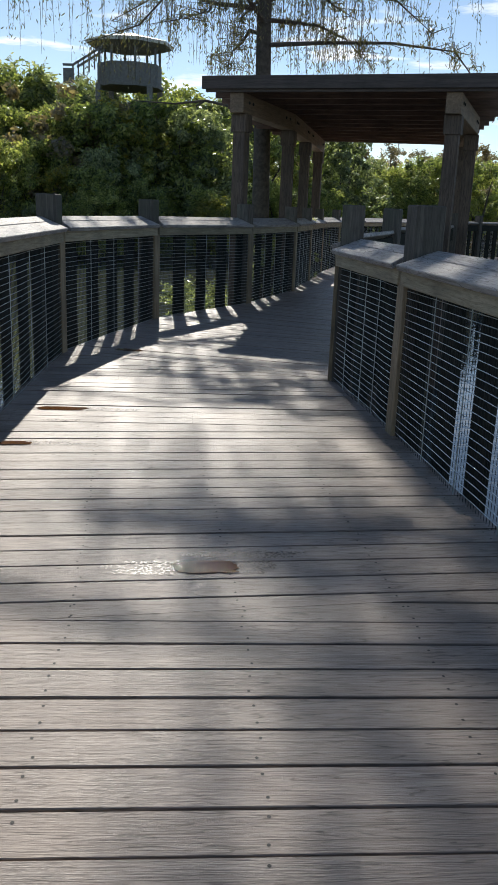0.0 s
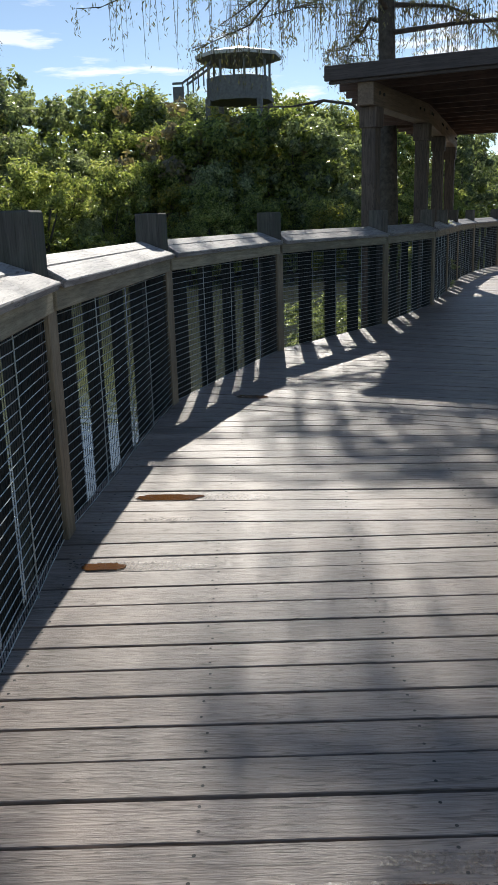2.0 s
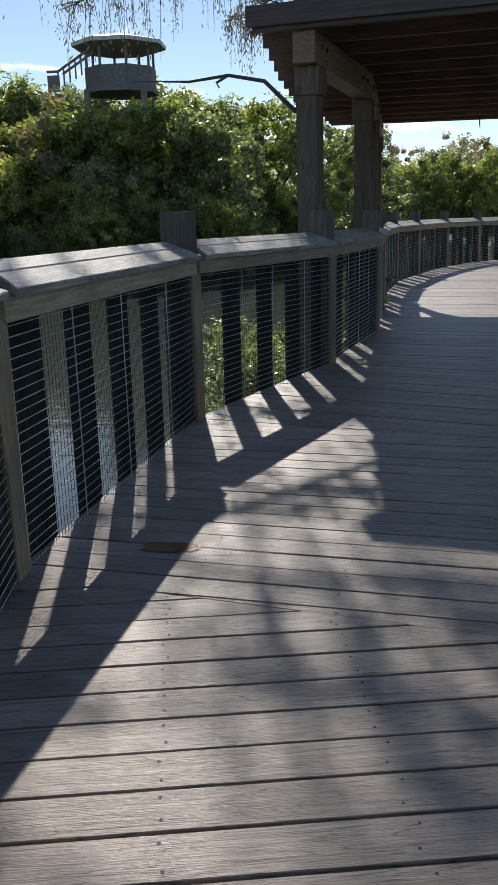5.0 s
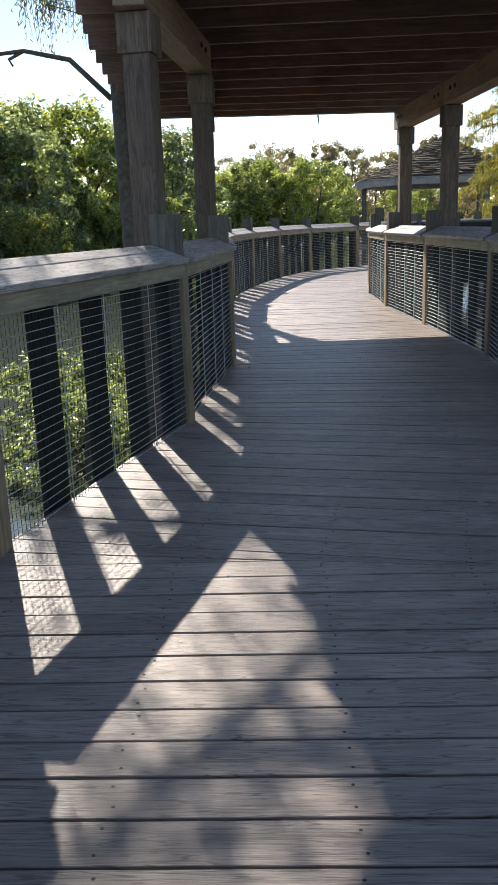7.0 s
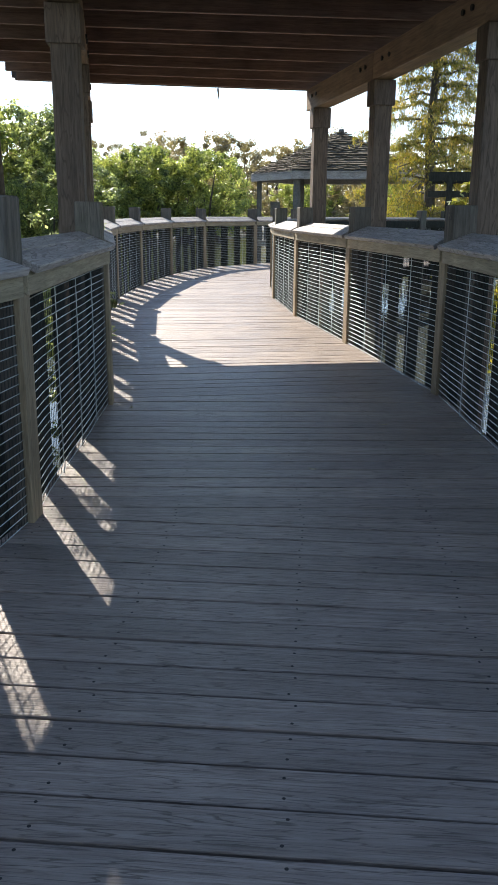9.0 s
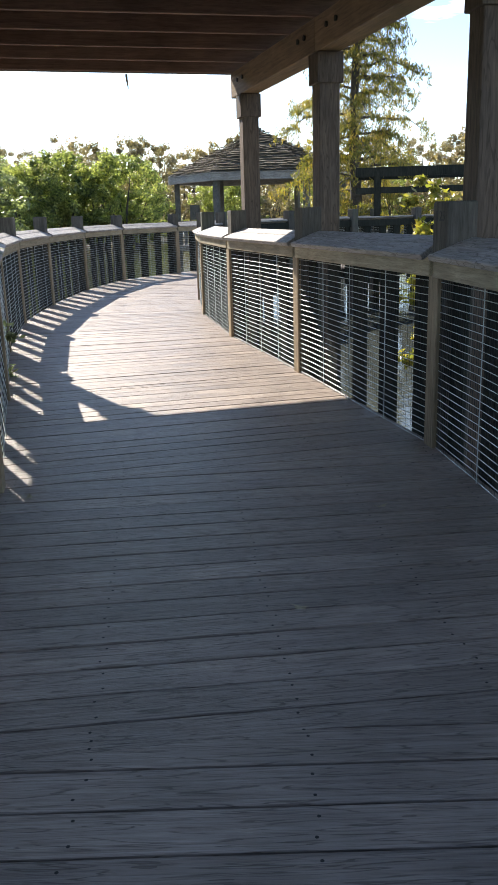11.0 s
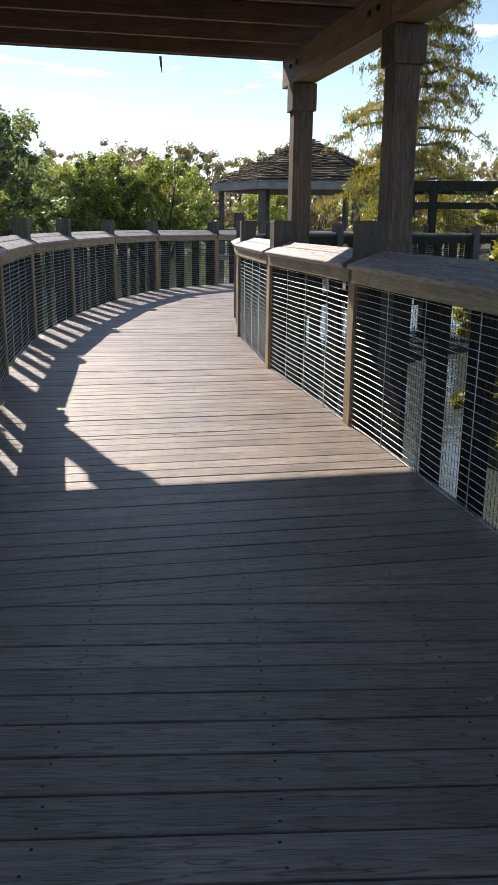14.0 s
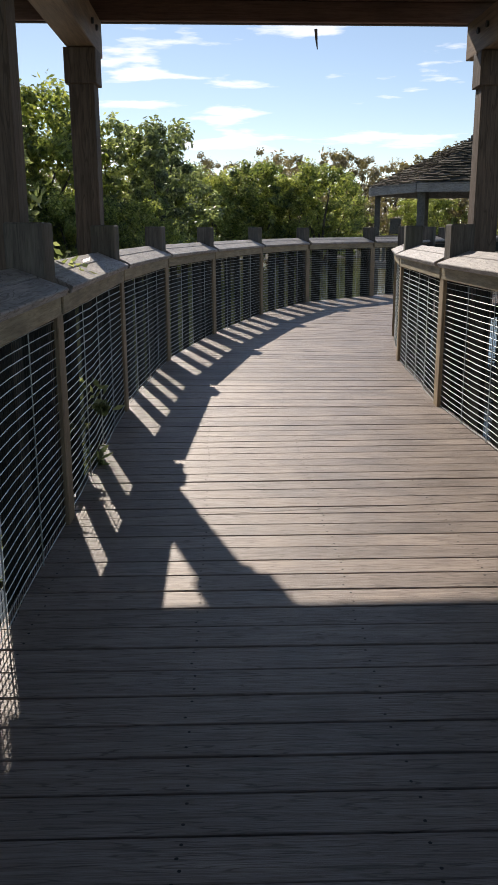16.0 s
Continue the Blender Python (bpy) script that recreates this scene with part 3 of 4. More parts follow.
row(-100, -62, 4.0, 22, 28, 4.0, 6.5, ["green", "dark"], 8, "bank bushes")


for az, d, h in ((-36.5, 44, 12.0), (-33.5, 41, 9.5), (-28.5, 43, 10.2), (-24.0, 42, 9.6)):
    plant("tree", KINDS["dark"][0], "round-crowned dark pine above the bank bushes", "tree", polar(az, d), az, h / 5.0, "tall bank trees")


def bank(name, line, width, label):
    """A low earth bank along a line of (azimuth, distance)."""
    V, F = [], []
    for az, d in line:
        for k, (dd, z) in enumerate(((0, -0.25), (0.8, 0.06), (width, 0.25), (width + 3, -0.6))):
            x, y, _ = polar(az, d + dd)
            V.append((x, y, WATER_Z + z))
    for i in range(len(line) - 1):
        for k in range(3):
            a = i * 4 + k
            F.append((a, a + 4, a + 5, a + 1))
    return tagged(from_lists(name, V, F, EARTH), label, "bank", kind="structure")


bank("bank_left", [(-100 + 4 * i, 23.0 + 1.2 * math.sin(i * 1.7)) for i in range(24)], 24, "muddy pond bank under the bushes")
bank("bank_ahead", [(-12 + 2.5 * i, 32.0 + 0.8 * math.sin(i * 2.1)) for i in range(7)], 12, "muddy pond bank under the trees")
bank("bank_far", [(0 + 3 * i, 58.0 + 6.0 * min(1, i / 7) * 3.2) for i in range(26)], 22, "low far shore")
bank("bank_horizon", [(-30 + 4 * i, 180.0) for i in range(30)], 60, "distant low shore below the forest")


def cypress(seed, at, height, radius, label, mat, limbs, twigs, per, z_low, girth=0.2, hang=0.9, leaf=0.05):
    """A bald cypress: straight tapering trunk, level limbs, and twigs that hang with feathery leaves."""
    rnd = random.Random(seed)
    ob = thing("cypress_tree", label, "tree", at=at)
    TV, TF = [], []
    pts = [(0.05 * math.sin(k), 0.05 * math.cos(k * 1.3), -1.2 + (height + 1.2) * k / 9) for k in range(10)]
    add_tube(TV, TF, pts, [girth * (1.5 if k == 0 else 1) * (1 - 0.085 * k) for k in range(10)], 12)
    from_lists("trunk", TV, TF, BARK, ob, True)
    BV, BF, V, F = [], [], [], []
    for k in range(limbs):
        z = z_low + (height - z_low) * (k + rnd.random()) / limbs
        reach = radius * (1 - 0.65 * (z - z_low) / (height - z_low)) * rnd.uniform(0.55, 1.1)
        a = k * 2.4 + rnd.uniform(-0.5, 0.5)
        d = Vector((math.cos(a), math.sin(a), 0))
        if z < 9 and d.y > 0.2:
            reach = min(reach, 1.5 / d.y)
        side = Vector((-d.y, d.x, 0))
        bow = rnd.uniform(-0.15, 0.15)
        wig = [Vector((0, 0, 0))] + [Vector((rnd.uniform(-1, 1), rnd.uniform(-1, 1), rnd.uniform(-1, 1))) * reach * 0.05 for _ in range(4)]
        line = [wig[int(u * 4)] + Vector((0, 0, z)) + d * reach * u + side * reach * bow * u * u + Vector((0, 0, reach * (0.34 * u - 0.55 * u * u))) for u in (0, 0.25, 0.5, 0.75, 1)]
        add_tube(BV, BF, line, [0.05, 0.036, 0.026, 0.016, 0.006], 5)
        for t in range(twigs):
            u = rnd.uniform(0.15, 1.0)
            i = min(3, int(u * 4))
            p = line[i].lerp(line[i + 1], u * 4 - i)
            q = p + d * rnd.uniform(-0.1, 0.4) + side * rnd.uniform(-0.55, 0.55) + Vector((0, 0, rnd.uniform(-0.1, 0.15)))
            e = q + Vector((rnd.uniform(-0.12, 0.12), rnd.uniform(-0.12, 0.12), -hang * rnd.uniform(0.3, 1.1)))
            e.z = max(e.z, min(q.z - 0.1, z_low - 0.8 + rnd.uniform(0, 0.7)))
            add_tube(BV, BF, [p, q, e], [0.010, 0.006, 0.002], 3)
            for _ in range(int(per * (1.15 if z > 9.3 else 0.9))):
                w = rnd.random()
                c = (p.lerp(q, w * 2) if w < 0.5 else q.lerp(e, w * 2 - 1)) + Vector((rnd.gauss(0, 0.05), rnd.gauss(0, 0.05), rnd.gauss(0, 0.04)))
                leaf_at(rnd, c, leaf, V, F, droop=0.55, slim=0.22)
    from_lists("branchwork", BV, BF, BARK, ob, True)["kind"] = "stuff"
    from_lists("crown", V, F, mat, ob)
    return ob


cypress(3, (-0.64, 17.2, WATER_Z), 14.0, 5.2, "tall bald cypress beside the pavilion with hanging needles", LEAF_CYPRESS, 64, 34, 42, 5.2, 0.21, 1.7, 0.038)
cypress(7, (12.6, 34.2, WATER_Z), 10.4, 3.1, "bald cypress with yellowing feathery crown by the second walk", LEAF_AUTUMN, 60, 24, 46, 1.9, 0.24, 0.5, 0.06)
cypress(9, (-18.8, 32.6, WATER_Z), 13.0, 4.0, "slim bald cypress standing among the bank bushes", LEAF_CYPRESS, 30, 14, 12, 6.0, 0.22, 0.7, 0.07)
cypress(12, (-19.7, 33.0, WATER_Z), 12.0, 3.4, "slim bald cypress standing among the bank bushes", LEAF_CYPRESS, 26, 12, 12, 6.0, 0.16, 0.7, 0.07)

# a bare bent bough of the cypress beside the pavilion
TV, TF = [], []
add_tube(TV, TF, [(0, 0, 0), (-0.45, -0.1, 0.42), (-0.95, -0.2, 0.50), (-1.5, -0.3, 0.42), (-2.3, -0.4, 0.44)], (0.035, 0.03, 0.025, 0.018, 0.006), 7)
add_tube(TV, TF, [(-0.95, -0.2, 0.50), (-1.12, -0.25, 0.40), (-1.08, -0.25, 0.33)], (0.02, 0.02, 0.012), 6)
bough = from_lists("dead_bough", TV, TF, BARK, None, True)
bough.location = (-0.78, 17.2, 2.75)
tagged(bough, "bare bent dead bough of the cypress", "branch")

# shrubs close to the walk
NEAR_YELLOW = [bush_mesh(91 + i, 3.4, 1.5, 60, 0.052, LEAF_YELLOW, 8000) for i in range(2)]
NEAR_LOW = [bush_mesh(95 + i, 1.2, 1.2, 60, 0.04, LEAF_DARK, 5200) for i in range(2)]
for i, (x, y, s) in enumerate(((8.6, 19.0, 0.95), (9.8, 20.6, 1.1), (5.5, 16.1, 0.86), (11.0, 18.6, 1.25), (10.4, 22.6, 0.85), (6.4, 15.2, 0.95))):
    plant("yellow_shrub", NEAR_YELLOW[i % 2], "yellow-leaved shrub rising from the pond beside the walk", "shrub", (x, y, WATER_Z), i * 1.3, s, "yellow shrubs")
for i, (x, y, s) in enumerate(((-1.15, 13.9, 0.7), (-1.5, 15.4, 0.8), (-1.2, 16.4, 0.7), (-0.75, 14.6, 0.6), (4.6, 13.6, 0.6), (5.2, 15.4, 0.6))):
    plant("marsh_plant", NEAR_LOW[i % 2], "low green marsh plants standing in the water", "plant", (x, y, WATER_Z - 0.05), i * 0.9, s, "marsh plants")
plant("yellow_shrub", bush_mesh(130, 2.9, 0.55, 26, 0.05, LEAF_YELLOW, 1700), "slender yellow-green shrub beside the railing", "shrub", (5.2, 18.0, WATER_Z), 0.3, 1.0, "yellow shrubs")
# a shrub that leans over the rail
plant("rail_shrub", bush_mesh(120, 2.85, 0.46, 40, 0.032, LEAF_DARK, 5600), "dark small-leaved shrub leaning on the railing", "shrub", (0.14, 17.3, WATER_Z), 0.4, 1.0)
plant("rail_shrub", bush_mesh(121, 2.1, 0.5, 36, 0.032, LEAF_DARK, 3600), "dark small-leaved shrub leaning on the railing", "shrub", (-0.35, 15.5, WATER_Z), 1.4, 1.0)


# ---- shingled gazebo across the pond ----
def gazebo(at, turn, radius=4.15):
    rnd = random.Random(21)
    ob = thing("gazebo", "open timber gazebo with a mossy wooden shingle roof", "gazebo", at=at, turn=turn)
    EAVE, TOP, N = 2.98, 4.85, 6
    corner = [Vector((radius * math.cos(2 * math.pi * k / N), radius * math.sin(2 * math.pi * k / N), 0)) for k in range(N)]
    for k in range(N):
        a, b = corner[k], corner[(k + 1) % N]
        p = a * 0.9
        m = Matrix.Translation(p) @ Matrix.Rotation(2 * math.pi * k / N, 4, "Z")
        part("post", timber((-0.11, -0.11, -1.4), (0.11, 0.11, EAVE), 0.01), FARWOOD, ob, m=m)
        d = b - a
        m = Matrix.Translation(a * 0.985) @ Matrix.Rotation(math.atan2(d.y, d.x), 4, "Z")
        part("eave_beam", timber((0, -0.04, EAVE - 0.34), (d.length * 0.985, 0.04, EAVE + 0.0), 0.01), RAIL, ob, "pale grey eave board", m=m)
        m = Matrix.Translation(a * 0.9) @ Matrix.Rotation(math.atan2(d.y, d.x), 4, "Z")
        if k != 4:
            part("rail", timber((0, -0.07, 0.98), (d.length * 0.9, 0.07, 1.06), 0.01), FARWOOD, ob, m=m)
            for q in range(9):
                x = d.length * 0.9 * (q + 0.5) / 9
                part("slat", timber((x - 0.06, -0.02, -0.2), (x + 0.06, 0.02, 0.98), 0.0), FARWOOD, ob, m=m)
        # roof plane, and shingles in courses on it
        apex = Vector((0, 0, TOP))
        e0, e1 = a + Vector((0, 0, EAVE)), b + Vector((0, 0, EAVE))
        bm = bmesh.new()
        bm.faces.new([bm.verts.new(v) for v in (e0, e1, apex)])
        bm.faces.new([bm.verts.new(v - Vector((0, 0, 0.06))) for v in (e0, apex, e1)])
        part("roof_plane", bm, FARWOOD, ob)
        V, F = [], []
        rows_n = 17
        nrm = (e1 - e0).cross(apex - e0).normalized()
        up = (apex - (e0 + e1) / 2)
        for r in range(rows_n):
            f0, f1 = r / rows_n, (r + 1.35) / rows_n
            w = (e1 - e0).length * (1 - f0)
            n = max(1, int(w / 0.24))
            for q in range(n):
                g0, g1 = (q + 0.04) / n, (q + 0.96) / n
                jit = rnd.uniform(-0.2, 0.2) / rows_n
                la, lb = e0.lerp(apex, max(0, f0 + jit * 0.5)), e1.lerp(apex, max(0, f0 + jit * 0.5))
                ha, hb = e0.lerp(apex, min(1, f1)), e1.lerp(apex, min(1, f1))
                lift = nrm * rnd.uniform(0.06, 0.13)
                c = [la.lerp(lb, g0) + lift, la.lerp(lb, g1) + lift, ha.lerp(hb, g1) + nrm * 0.01, ha.lerp(hb, g0) + nrm * 0.01]
                base = len(V)
                V.extend(tuple(v) for v in c)
                V.extend(tuple(v - nrm * 0.035) for v in c[:2])
                F.append((base, base + 1, base + 2, base + 3))
                F.append((base + 4, base + 5, base + 1, base))
        sh = from_lists("shingles", V, F, SHINGLE, ob)
        sh["kind"] = "stuff"
        sh["label"] = "brown weathered wooden shingles"
    part("finial", timber((-0.12, -0.12, TOP - 0.1), (0.12, 0.12, TOP + 0.10), 0.03), FARWOOD, ob)
    bm = prism([(v.x * 0.96, v.y * 0.96) for v in corner], -0.25, 0.0)
    part("floor", bm, FARWOOD, ob)
    part("sign_board", timber((-3.2, -0.05, 1.1), (-2.75, 0.02, 1.75), 0.01), FARWOOD, ob, "grey notice board")
    return ob


gazebo((14.1, 46.4, 0), radians(-20))


# ---- lookout tower above the trees ----
def tower(at):
    ob = thing("observation_tower", "grey wooden lookout tower with a pale eight-sided roof", "tower", at=at)
    R, Z0 = 2.2, 8.9
    ring = [(math.cos(2 * math.pi * (k + 0.5) / 8), math.sin(2 * math.pi * (k + 0.5) / 8)) for k in range(8)]
    bm = bmesh.new()
    edge = [bm.verts.new((R * x, R * y, Z0)) for x, y in ring]
    low = [bm.verts.new((R * 0.99 * x, R * 0.99 * y, Z0 - 0.16)) for x, y in ring]
    tip = bm.verts.new((0, 0, Z0 + 0.5))
    for k in range(8):
        j = (k + 1) % 8
        bm.faces.new((edge[k], edge[j], tip))
        bm.faces.new((low[k], low[j], edge[j], edge[k]))
    part("roof", bm, TOWER_ROOF, ob, "pale roof")
    bm = prism([(R * 0.985 * x, R * 0.985 * y) for x, y in ring], Z0 - 0.30, Z0 - 0.165)
    bmesh.ops.scale(bm, vec=(0.8, 0.8, 1), verts=[v for v in bm.verts if v.co.z < Z0 - 0.25])
    part("soffit", bm, TOWER_WOOD, ob)
    for k in range(8):
        x, y = ring[k][0] * 1.55, ring[k][1] * 1.55
        part("post", timber((x - 0.05, y - 0.05, 6.8), (x + 0.05, y + 0.05, Z0 - 0.2), 0.0), TOWER_WOOD, ob)
    for x in (-1.3, 1.3):
        for y in (-1.3, 1.3):
            part("leg", timber((x - 0.12, y - 0.12, -1.2), (x + 0.12, y + 0.12, 6.8), 0.0), TOWER_WOOD, ob)
    part("platform", prism([(1.75 * x, 1.75 * y) for x, y in ring], 6.75, 6.95), TOWER_WOOD, ob)
    for k in range(8):
        a, b = Vector((*ring[k], 0)) * 1.62, Vector((*ring[(k + 1) % 8], 0)) * 1.62
        d = b - a
        m = Matrix.Translation(a) @ Matrix.Rotation(math.atan2(d.y, d.x), 4, "Z")
        part("parapet", timber((0, -0.03, 6.95), (d.length, 0.03, 7.85), 0.0), TOWER_WOOD, ob, m=m)
    # stair that climbs to the platform, with open rails
    for y in (-1.9, -1.2):
        m = Matrix.Translation((-2.4, y, 7.55)) @ Matrix.Rotation(radians(-30), 4, "Y")
        part("stair_rail", timber((0, -0.03, -0.05), (1.7, 0.03, 0.05), 0.0), TOWER_WOOD, ob, m=m)
    for k in range(6):
        x = -2.4 + 0.27 * k
        part("baluster", timber((x - 0.03, -1.93, 6.8 + 0.14 * k), (x + 0.03, -1.87, 7.55 + 0.16 * k), 0.0), TOWER_WOOD, ob)
    part("landing_rail", timber((-2.9, -1.95, 7.5), (-2.35, -1.85, 7.6), 0.0), TOWER_WOOD, ob)
    part("landing_panel", timber((-2.9, -1.9, 6.7), (-2.35, -1.87, 7.4), 0.0), TOWER_WOOD, ob)
    return ob


tower((-9.7, 45.2, 0.2))


# ---- second raised walk behind the yellow shrubs ----
def second_walk():
    ob = thing("timber_shelter", "dark timber shelter frame and railing beyond the pond", "shelter", at=(14.5, 30.0, 0), turn=radians(-28))
    for x in (-3.0, 0.0, 3.0):
        for y in (0.0, 2.4):
            part("post", timber((x - 0.09, y - 0.09, -1.6), (x + 0.09, y + 0.09, 2.35), 0.0), SLAT, ob)
    for y in (0.0, 2.4):
        part("beam", timber((-3.6, y - 0.07, 2.2), (3.6, y + 0.07, 2.45), 0.0), SLAT, ob)
    part("beam", timber((-3.6, -0.05, 1.75), (3.6, 0.05, 1.92), 0.0), SLAT, ob)
    part("rail", timber((-3.6, -0.15, 1.0), (3.6, 0.0, 1.08), 0.0), FARWOOD, ob)
    for q in range(18):
        x = -3.4 + 0.4 * q
        part("slat", timber((x - 0.05, -0.1, -0.2), (x + 0.05, -0.06, 1.0), 0.0), SLAT, ob)
    part("floor", timber((-3.6, 0.0, -0.2), (3.6, 2.4, -0.02), 0.0), FARWOOD, ob)


second_walk()

# ---- small things ----
# wet patches left on the boards
WET, _nt, _p = material("rain_water_film")
_p.inputs["Base Color"].default_value = (0.15, 0.062, 0.018, 1)
_p.inputs["Roughness"].default_value = 0.06
_p.inputs["IOR"].default_value = 1.33
_n = node(_nt, "ShaderNodeTexNoise", Scale=60.0, Detail=3.0)
_b = node(_nt, "ShaderNodeBump", Strength=0.25, Distance=0.002)
_nt.links.new(_n.outputs["Fac"], _b.inputs["Height"])
_nt.links.new(_b.outputs["Normal"], _p.inputs["Normal"])


FILM, _nt, _p = material("damp_sheen")
_co = _nt.nodes.new("ShaderNodeTexCoord")
_n = node(_nt, "ShaderNodeTexNoise", Scale=90.0, Detail=3.0)
_nt.links.new(_co.outputs["Object"], _n.inputs["Vector"])
_p.inputs["Base Color"].default_value = (0.16, 0.12, 0.09, 1)
_p.inputs["Roughness"].default_value = 0.3
_p.inputs["Specular IOR Level"].default_value = 0.8
_f = ramp(_nt, _n.outputs["Fac"], [(0.48, (0.02, 0.02, 0.02)), (0.66, (0.42, 0.42, 0.42))])
_t = _nt.nodes.new("ShaderNodeBsdfTransparent")
_m = _nt.nodes.new("ShaderNodeMixShader")
_nt.links.new(_f, _m.inputs[0])
_nt.links.new(_t.outputs[0], _m.inputs[1])
_nt.links.new(_p.outputs[0], _m.inputs[2])
_nt.links.new(_m.outputs[0], _nt.nodes["Material Output"].inputs["Surface"])


def wet_outline(length, width, seed, ragged):
    n = 72
    out = []
    for k in range(n):
        a = 2 * math.pi * k / n
        c, q = math.cos(a), math.sin(a)
        r = 1 + ragged * noise.noise(Vector((c * 1.6, q * 1.6, seed))) + ragged * 0.6 * noise.noise(Vector((c * 7, q * 7, seed + 4)))
        out.append((math.copysign(abs(c) ** 0.75, c) * length / 2 * r, math.copysign(abs(q) ** 0.55, q) * width / 2 * min(r, 1.03)))
    return out


def puddle(x, y, length, width, turn, seed, sheen):
    """Brown standing water on one board, and round it a ragged speckled damp sheen of (length, width, shift)."""
    ob = thing("puddle", "shallow brown rain puddle with a speckled damp rim", "puddle", "puddles on the boards", at=(x, y, 0), turn=turn)
    if length:
        part("water", prism(wet_outline(length, width, seed, 0.3), 0.0022, 0.0036), WET, ob, "clear brown water")
    part("damp_rim", prism(wet_outline(sheen[0], sheen[1], seed + 0.5, 0.45), 0.0016, 0.0024), FILM, ob, "damp speckled wood", Matrix.Translation((sheen[2], 0, 0)))


for k, (x, y, l, w, a, sheen) in enumerate(((0.35, 2.89, 0.25, 0.11, 0.19, (0.62, 0.13, -0.02)), (0.46, 3.03, 0.0, 0.0, 0.19, (0.46, 0.07, 0.0)),
                                            (-0.92, 5.17, 0.30, 0.085, 0.16, (0.62, 0.10, 0.16)), (-0.84, 4.88, 0.0, 0.0, 0.16, (0.24, 0.05, 0.0)),
                                            (-0.93, 4.33, 0.16, 0.07, 0.2, (0.52, 0.09, 0.1)), (-1.03, 7.51, 0.24, 0.10, -0.04, (0.62, 0.13, 0.2)))):
    puddle(x, y, l, w, a, k, sheen)

# pale fallen leaves on the boards
DRY = plain("dry_leaf", (0.42, 0.36, 0.24), rough=0.8)
for k, (x, y) in enumerate(((1.845, 13.085), (0.9, 9.9), (1.5, 10.6), (1.1, 12.3), (0.35, 13.9), (0.5, 8.6), (2.1, 12.0))):
    V = [(0.035 * math.cos(a) * (1 + 0.3 * math.sin(3 * a)), 0.014 * math.sin(a), 0.006 + 0.006 * math.cos(2 * a)) for a in [2 * math.pi * j / 12 for j in range(12)]]
    leaf = from_lists("fallen_leaf", V + [(0, 0, 0.002)], [(j, (j + 1) % 12, 12) for j in range(12)], DRY)
    leaf.matrix_world = Matrix.Translation((x, y, 0)) @ Matrix.Rotation(k * 1.9, 4, "Z")
    tagged(leaf, "curled pale fallen leaf on the deck", "leaf", "fallen leaves")

# painted number on a railing post; its first sign cannot be read
txt = bpy.data.curves.new("post_number", "FONT")
txt.body, txt.size, txt.extrude = "25", 0.075, 0.0006
tmp = new("number_source", txt)
number = bpy.data.meshes.new_from_object(tmp)
bpy.data.objects.remove(tmp)
ink = plain("black_paint", (0.02, 0.02, 0.02), rough=0.6)
number.materials.clear()
number.materials.append(ink)
digits = new("post_number", number)
digits.parent = marked_post
digits.matrix_local = Matrix.Translation((0.012, -0.0288, 1.25)) @ Matrix.Rotation(math.pi, 4, "Z") @ Matrix.Rotation(radians(90), 4, "X")
digits["label"] = "black painted number"
part("number_bar", timber((0.03, -0.0295, 1.25), (0.055, -0.0285, 1.30), 0.0), ink, marked_post)

# a bent nail hanging from the rear joist
TV, TF = [], []
add_tube(TV, TF, [(0, 0, 0), (0.005, 0, -0.07), (0.014, 0, -0.14)], (0.012, 0.009, 0.003), 6)
nail = from_lists("hanging_splinter", TV, TF, POST, None)
nail.location = (2.18, 19.30, 2.775)
tagged(nail, "dark splinter hanging from the rear joist", "splinter")


# ---- deck boards, last ----
def clip(poly, p, q):
    """The part of a convex outline on the left of the line p to q."""
    out = []
    side = lambda a: (q[0] - p[0]) * (a[1] - p[1]) - (q[1] - p[1]) * (a[0] - p[0])
    for a, b in zip(poly, poly[1:] + poly[:1]):
        sa, sb = side(a), side(b)
        if sa >= 0:
            out.append(a)
        if (sa >= 0) != (sb >= 0):
            t = sa / (sa - sb)
            out.append((a[0] + (b[0] - a[0]) * t, a[1] + (b[1] - a[1]) * t))
    return out


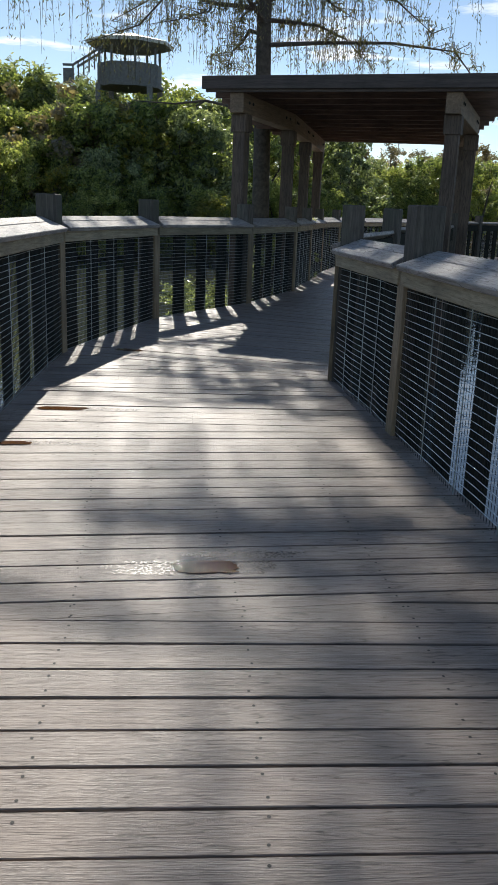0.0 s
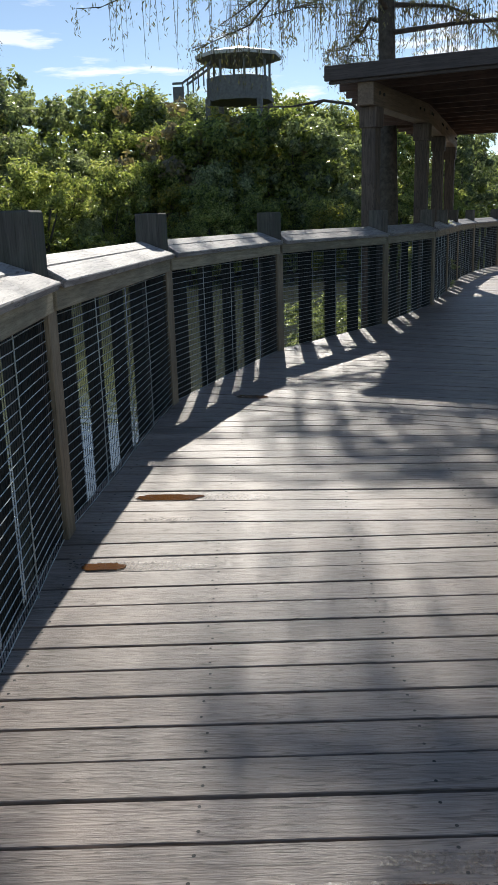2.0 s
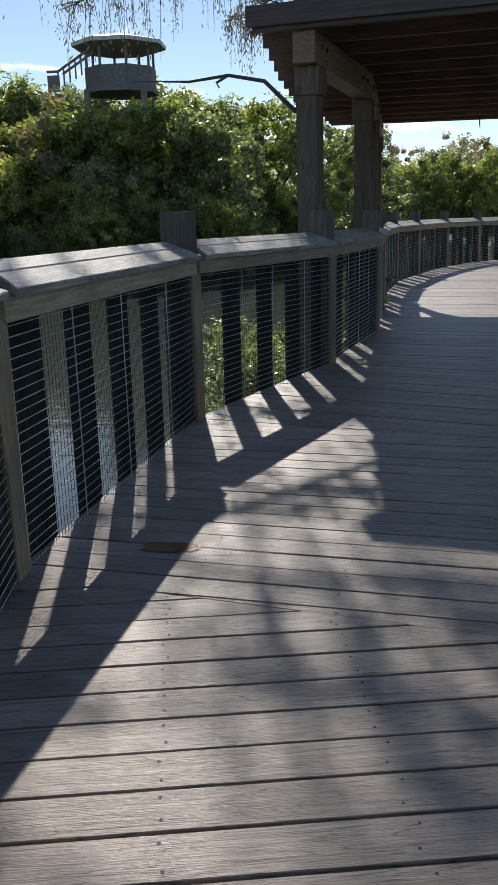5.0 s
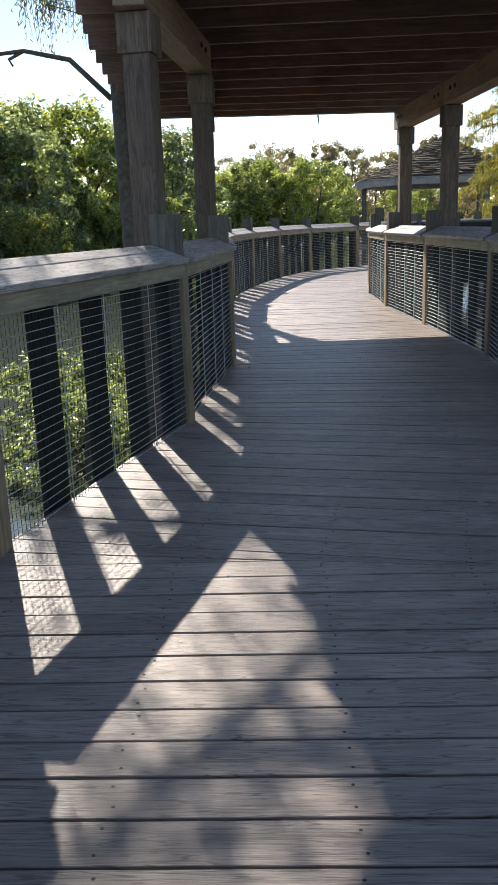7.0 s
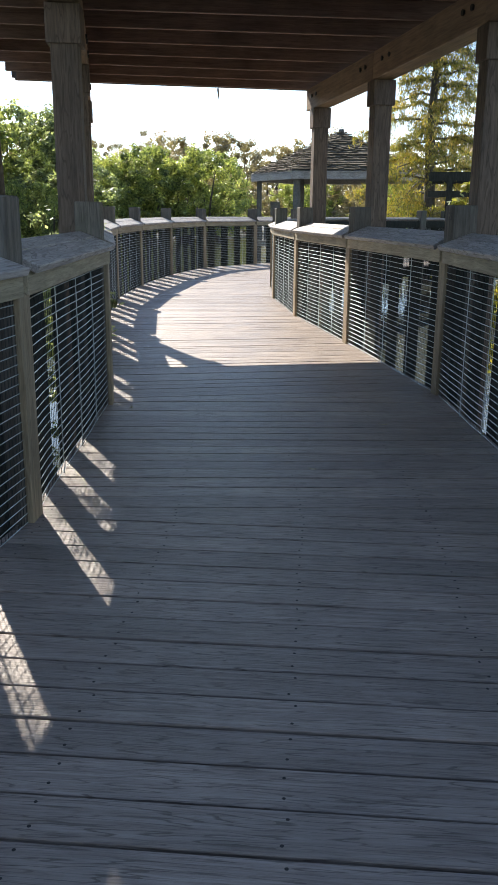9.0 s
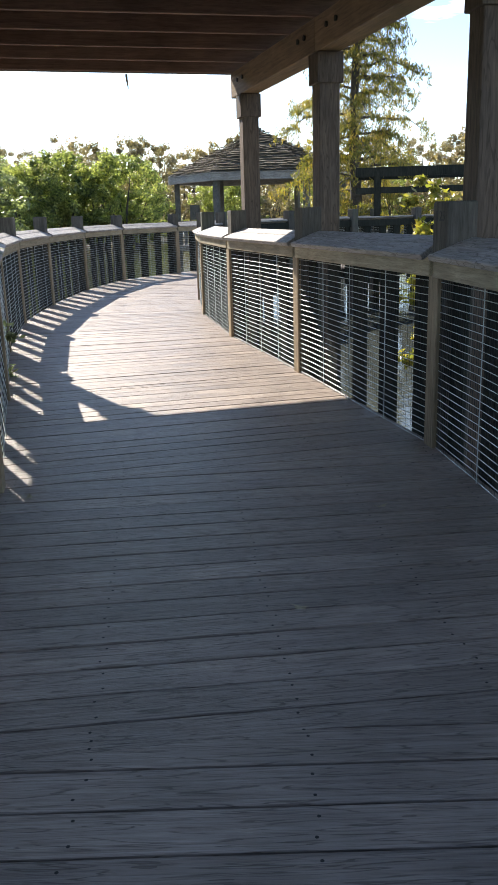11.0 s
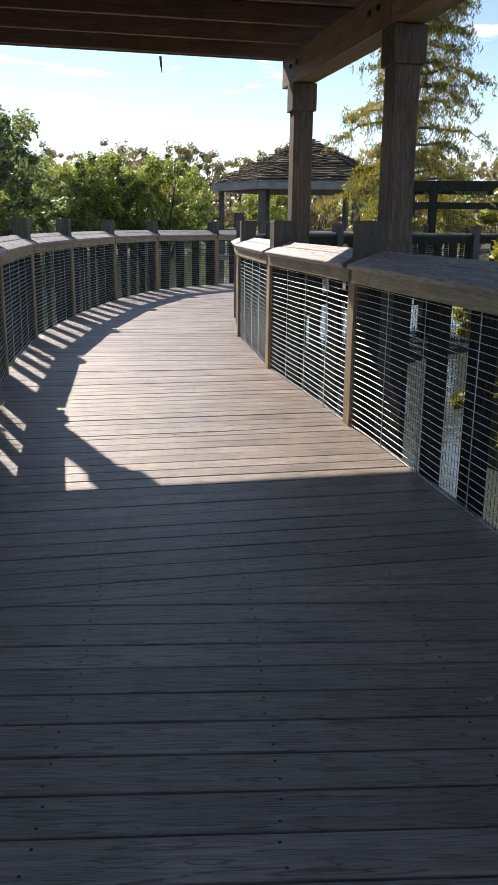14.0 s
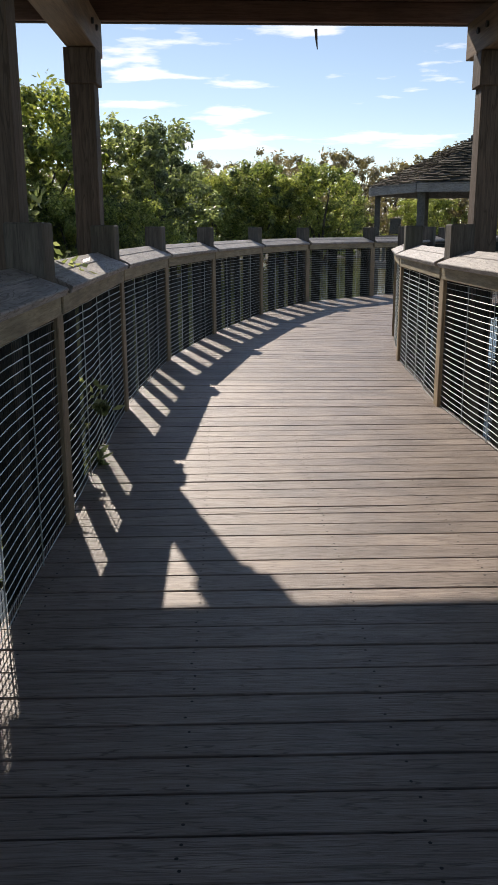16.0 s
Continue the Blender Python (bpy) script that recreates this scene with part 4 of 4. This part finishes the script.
def deck():
    rnd = random.Random(9)
    floor = thing("boardwalk_floor", "weathered grey-brown deck boards laid across the boardwalk", "floor", kind="structure")
    PITCH, GAP = 0.145, 0.009
    SV, SF = [], []
    RV, RF = [], []
    count = 0
    for i in range(len(LEFT) - 1):
        l0, l1, r0, r1 = (flat(p) for p in (LEFT[i], LEFT[i + 1], RIGHT[i], RIGHT[i + 1]))
        e0, e1 = (r0 - l0).normalized(), (r1 - l1).normalized()
        l0, r0, l1, r1 = l0 - e0 * 0.06, r0 + e0 * 0.06, l1 - e1 * 0.06, r1 + e1 * 0.06
        way = ((l1 + r1) - (l0 + r0)).normalized()
        across = Vector((way.y, -way.x, 0))
        mid = (l0 + r0) / 2
        lo = min((p - mid).dot(way) for p in (l0, r0))
        hi = max((p - mid).dot(way) for p in (l1, r1))
        quad = [(p.x, p.y) for p in (l0, r0, r1, l1)]
        for k in range(int((hi - lo) / PITCH) + 1):
            u0, u1 = lo + k * PITCH + GAP / 2, lo + (k + 1) * PITCH - GAP / 2
            c = mid + way * (u0 + u1) / 2
            poly = [tuple((mid + way * u + across * v).xy) for u, v in ((u0, -4), (u0, 4), (u1, 4), (u1, -4))]
            for a, b in zip(quad, quad[1:] + quad[:1]):
                poly = clip(poly, a, b)
                if len(poly) < 3:
                    break
            if len(poly) < 3:
                continue
            m = Matrix.Translation(c) @ Matrix.Rotation(math.atan2(across.y, across.x), 4, "Z")
            inv = m.inverted()
            local = []
            for x, y in poly:
                q = inv @ Vector((x, y, 0))
                if not local or (abs(q.x - local[-1][0]) + abs(q.y - local[-1][1])) > 0.004:
                    local.append((q.x, q.y))
            if len(local) < 3 or max(a[1] for a in local) - min(a[1] for a in local) < 0.02:
                continue
            lift = rnd.uniform(-0.002, 0.002)
            xs = [a[0] for a in local]
            wide = max(a[1] for a in local) - min(a[1] for a in local) > 0.13
            if 1 <= i <= 13 and count < 290:
                bm = prism(local, -0.040 + lift, lift, 0.002)
                part("board", bm, DECK, floor, m=m)
                count += 1
            else:
                n, b0 = len(local), len(RV)
                for z in (-0.034, lift):
                    RV.extend(tuple(m @ Vector((x, y, z))) for x, y in local)
                RF.append(tuple(b0 + n + j for j in range(n)))
                for j in range(n):
                    RF.append((b0 + j, b0 + (j + 1) % n, b0 + n + (j + 1) % n, b0 + n + j))
            if wide:
                for sx in (-1.12, -0.56, 0.0, 0.56, 1.12):
                    for sy in (-0.038, 0.038):
                        x, y = sx + rnd.uniform(-0.012, 0.012), sy + rnd.uniform(-0.006, 0.006)
                        if min(xs) + 0.04 < x < max(xs) - 0.04:
                            b0 = len(SV)
                            ctr = m @ Vector((x, y, lift + 0.0012))
                            SV.extend((ctr.x + 0.0048 * math.cos(a), ctr.y + 0.0048 * math.sin(a), ctr.z) for a in [2 * math.pi * j / 8 for j in range(8)])
                            SF.append(tuple(range(b0, b0 + 8)))
    rest = from_lists("board_run", RV, RF, DECK, floor)
    rest["kind"] = "stuff"
    screws = from_lists("screws", SV, SF, SCREW, floor)
    screws["kind"] = "stuff"
    # beams under the boards
    for pts, s in ((LEFT, 1), (RIGHT, -1)):
        for a, b in zip(pts, pts[1:]):
            a, b = flat(a), flat(b)
            d = b - a
            m = Matrix.Translation(a) @ Matrix.Rotation(math.atan2(d.y, d.x), 4, "Z")
            y0, y1 = sorted((-s * 0.02, -s * 0.07))
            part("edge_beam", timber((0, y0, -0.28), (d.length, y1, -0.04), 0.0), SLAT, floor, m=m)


deck()
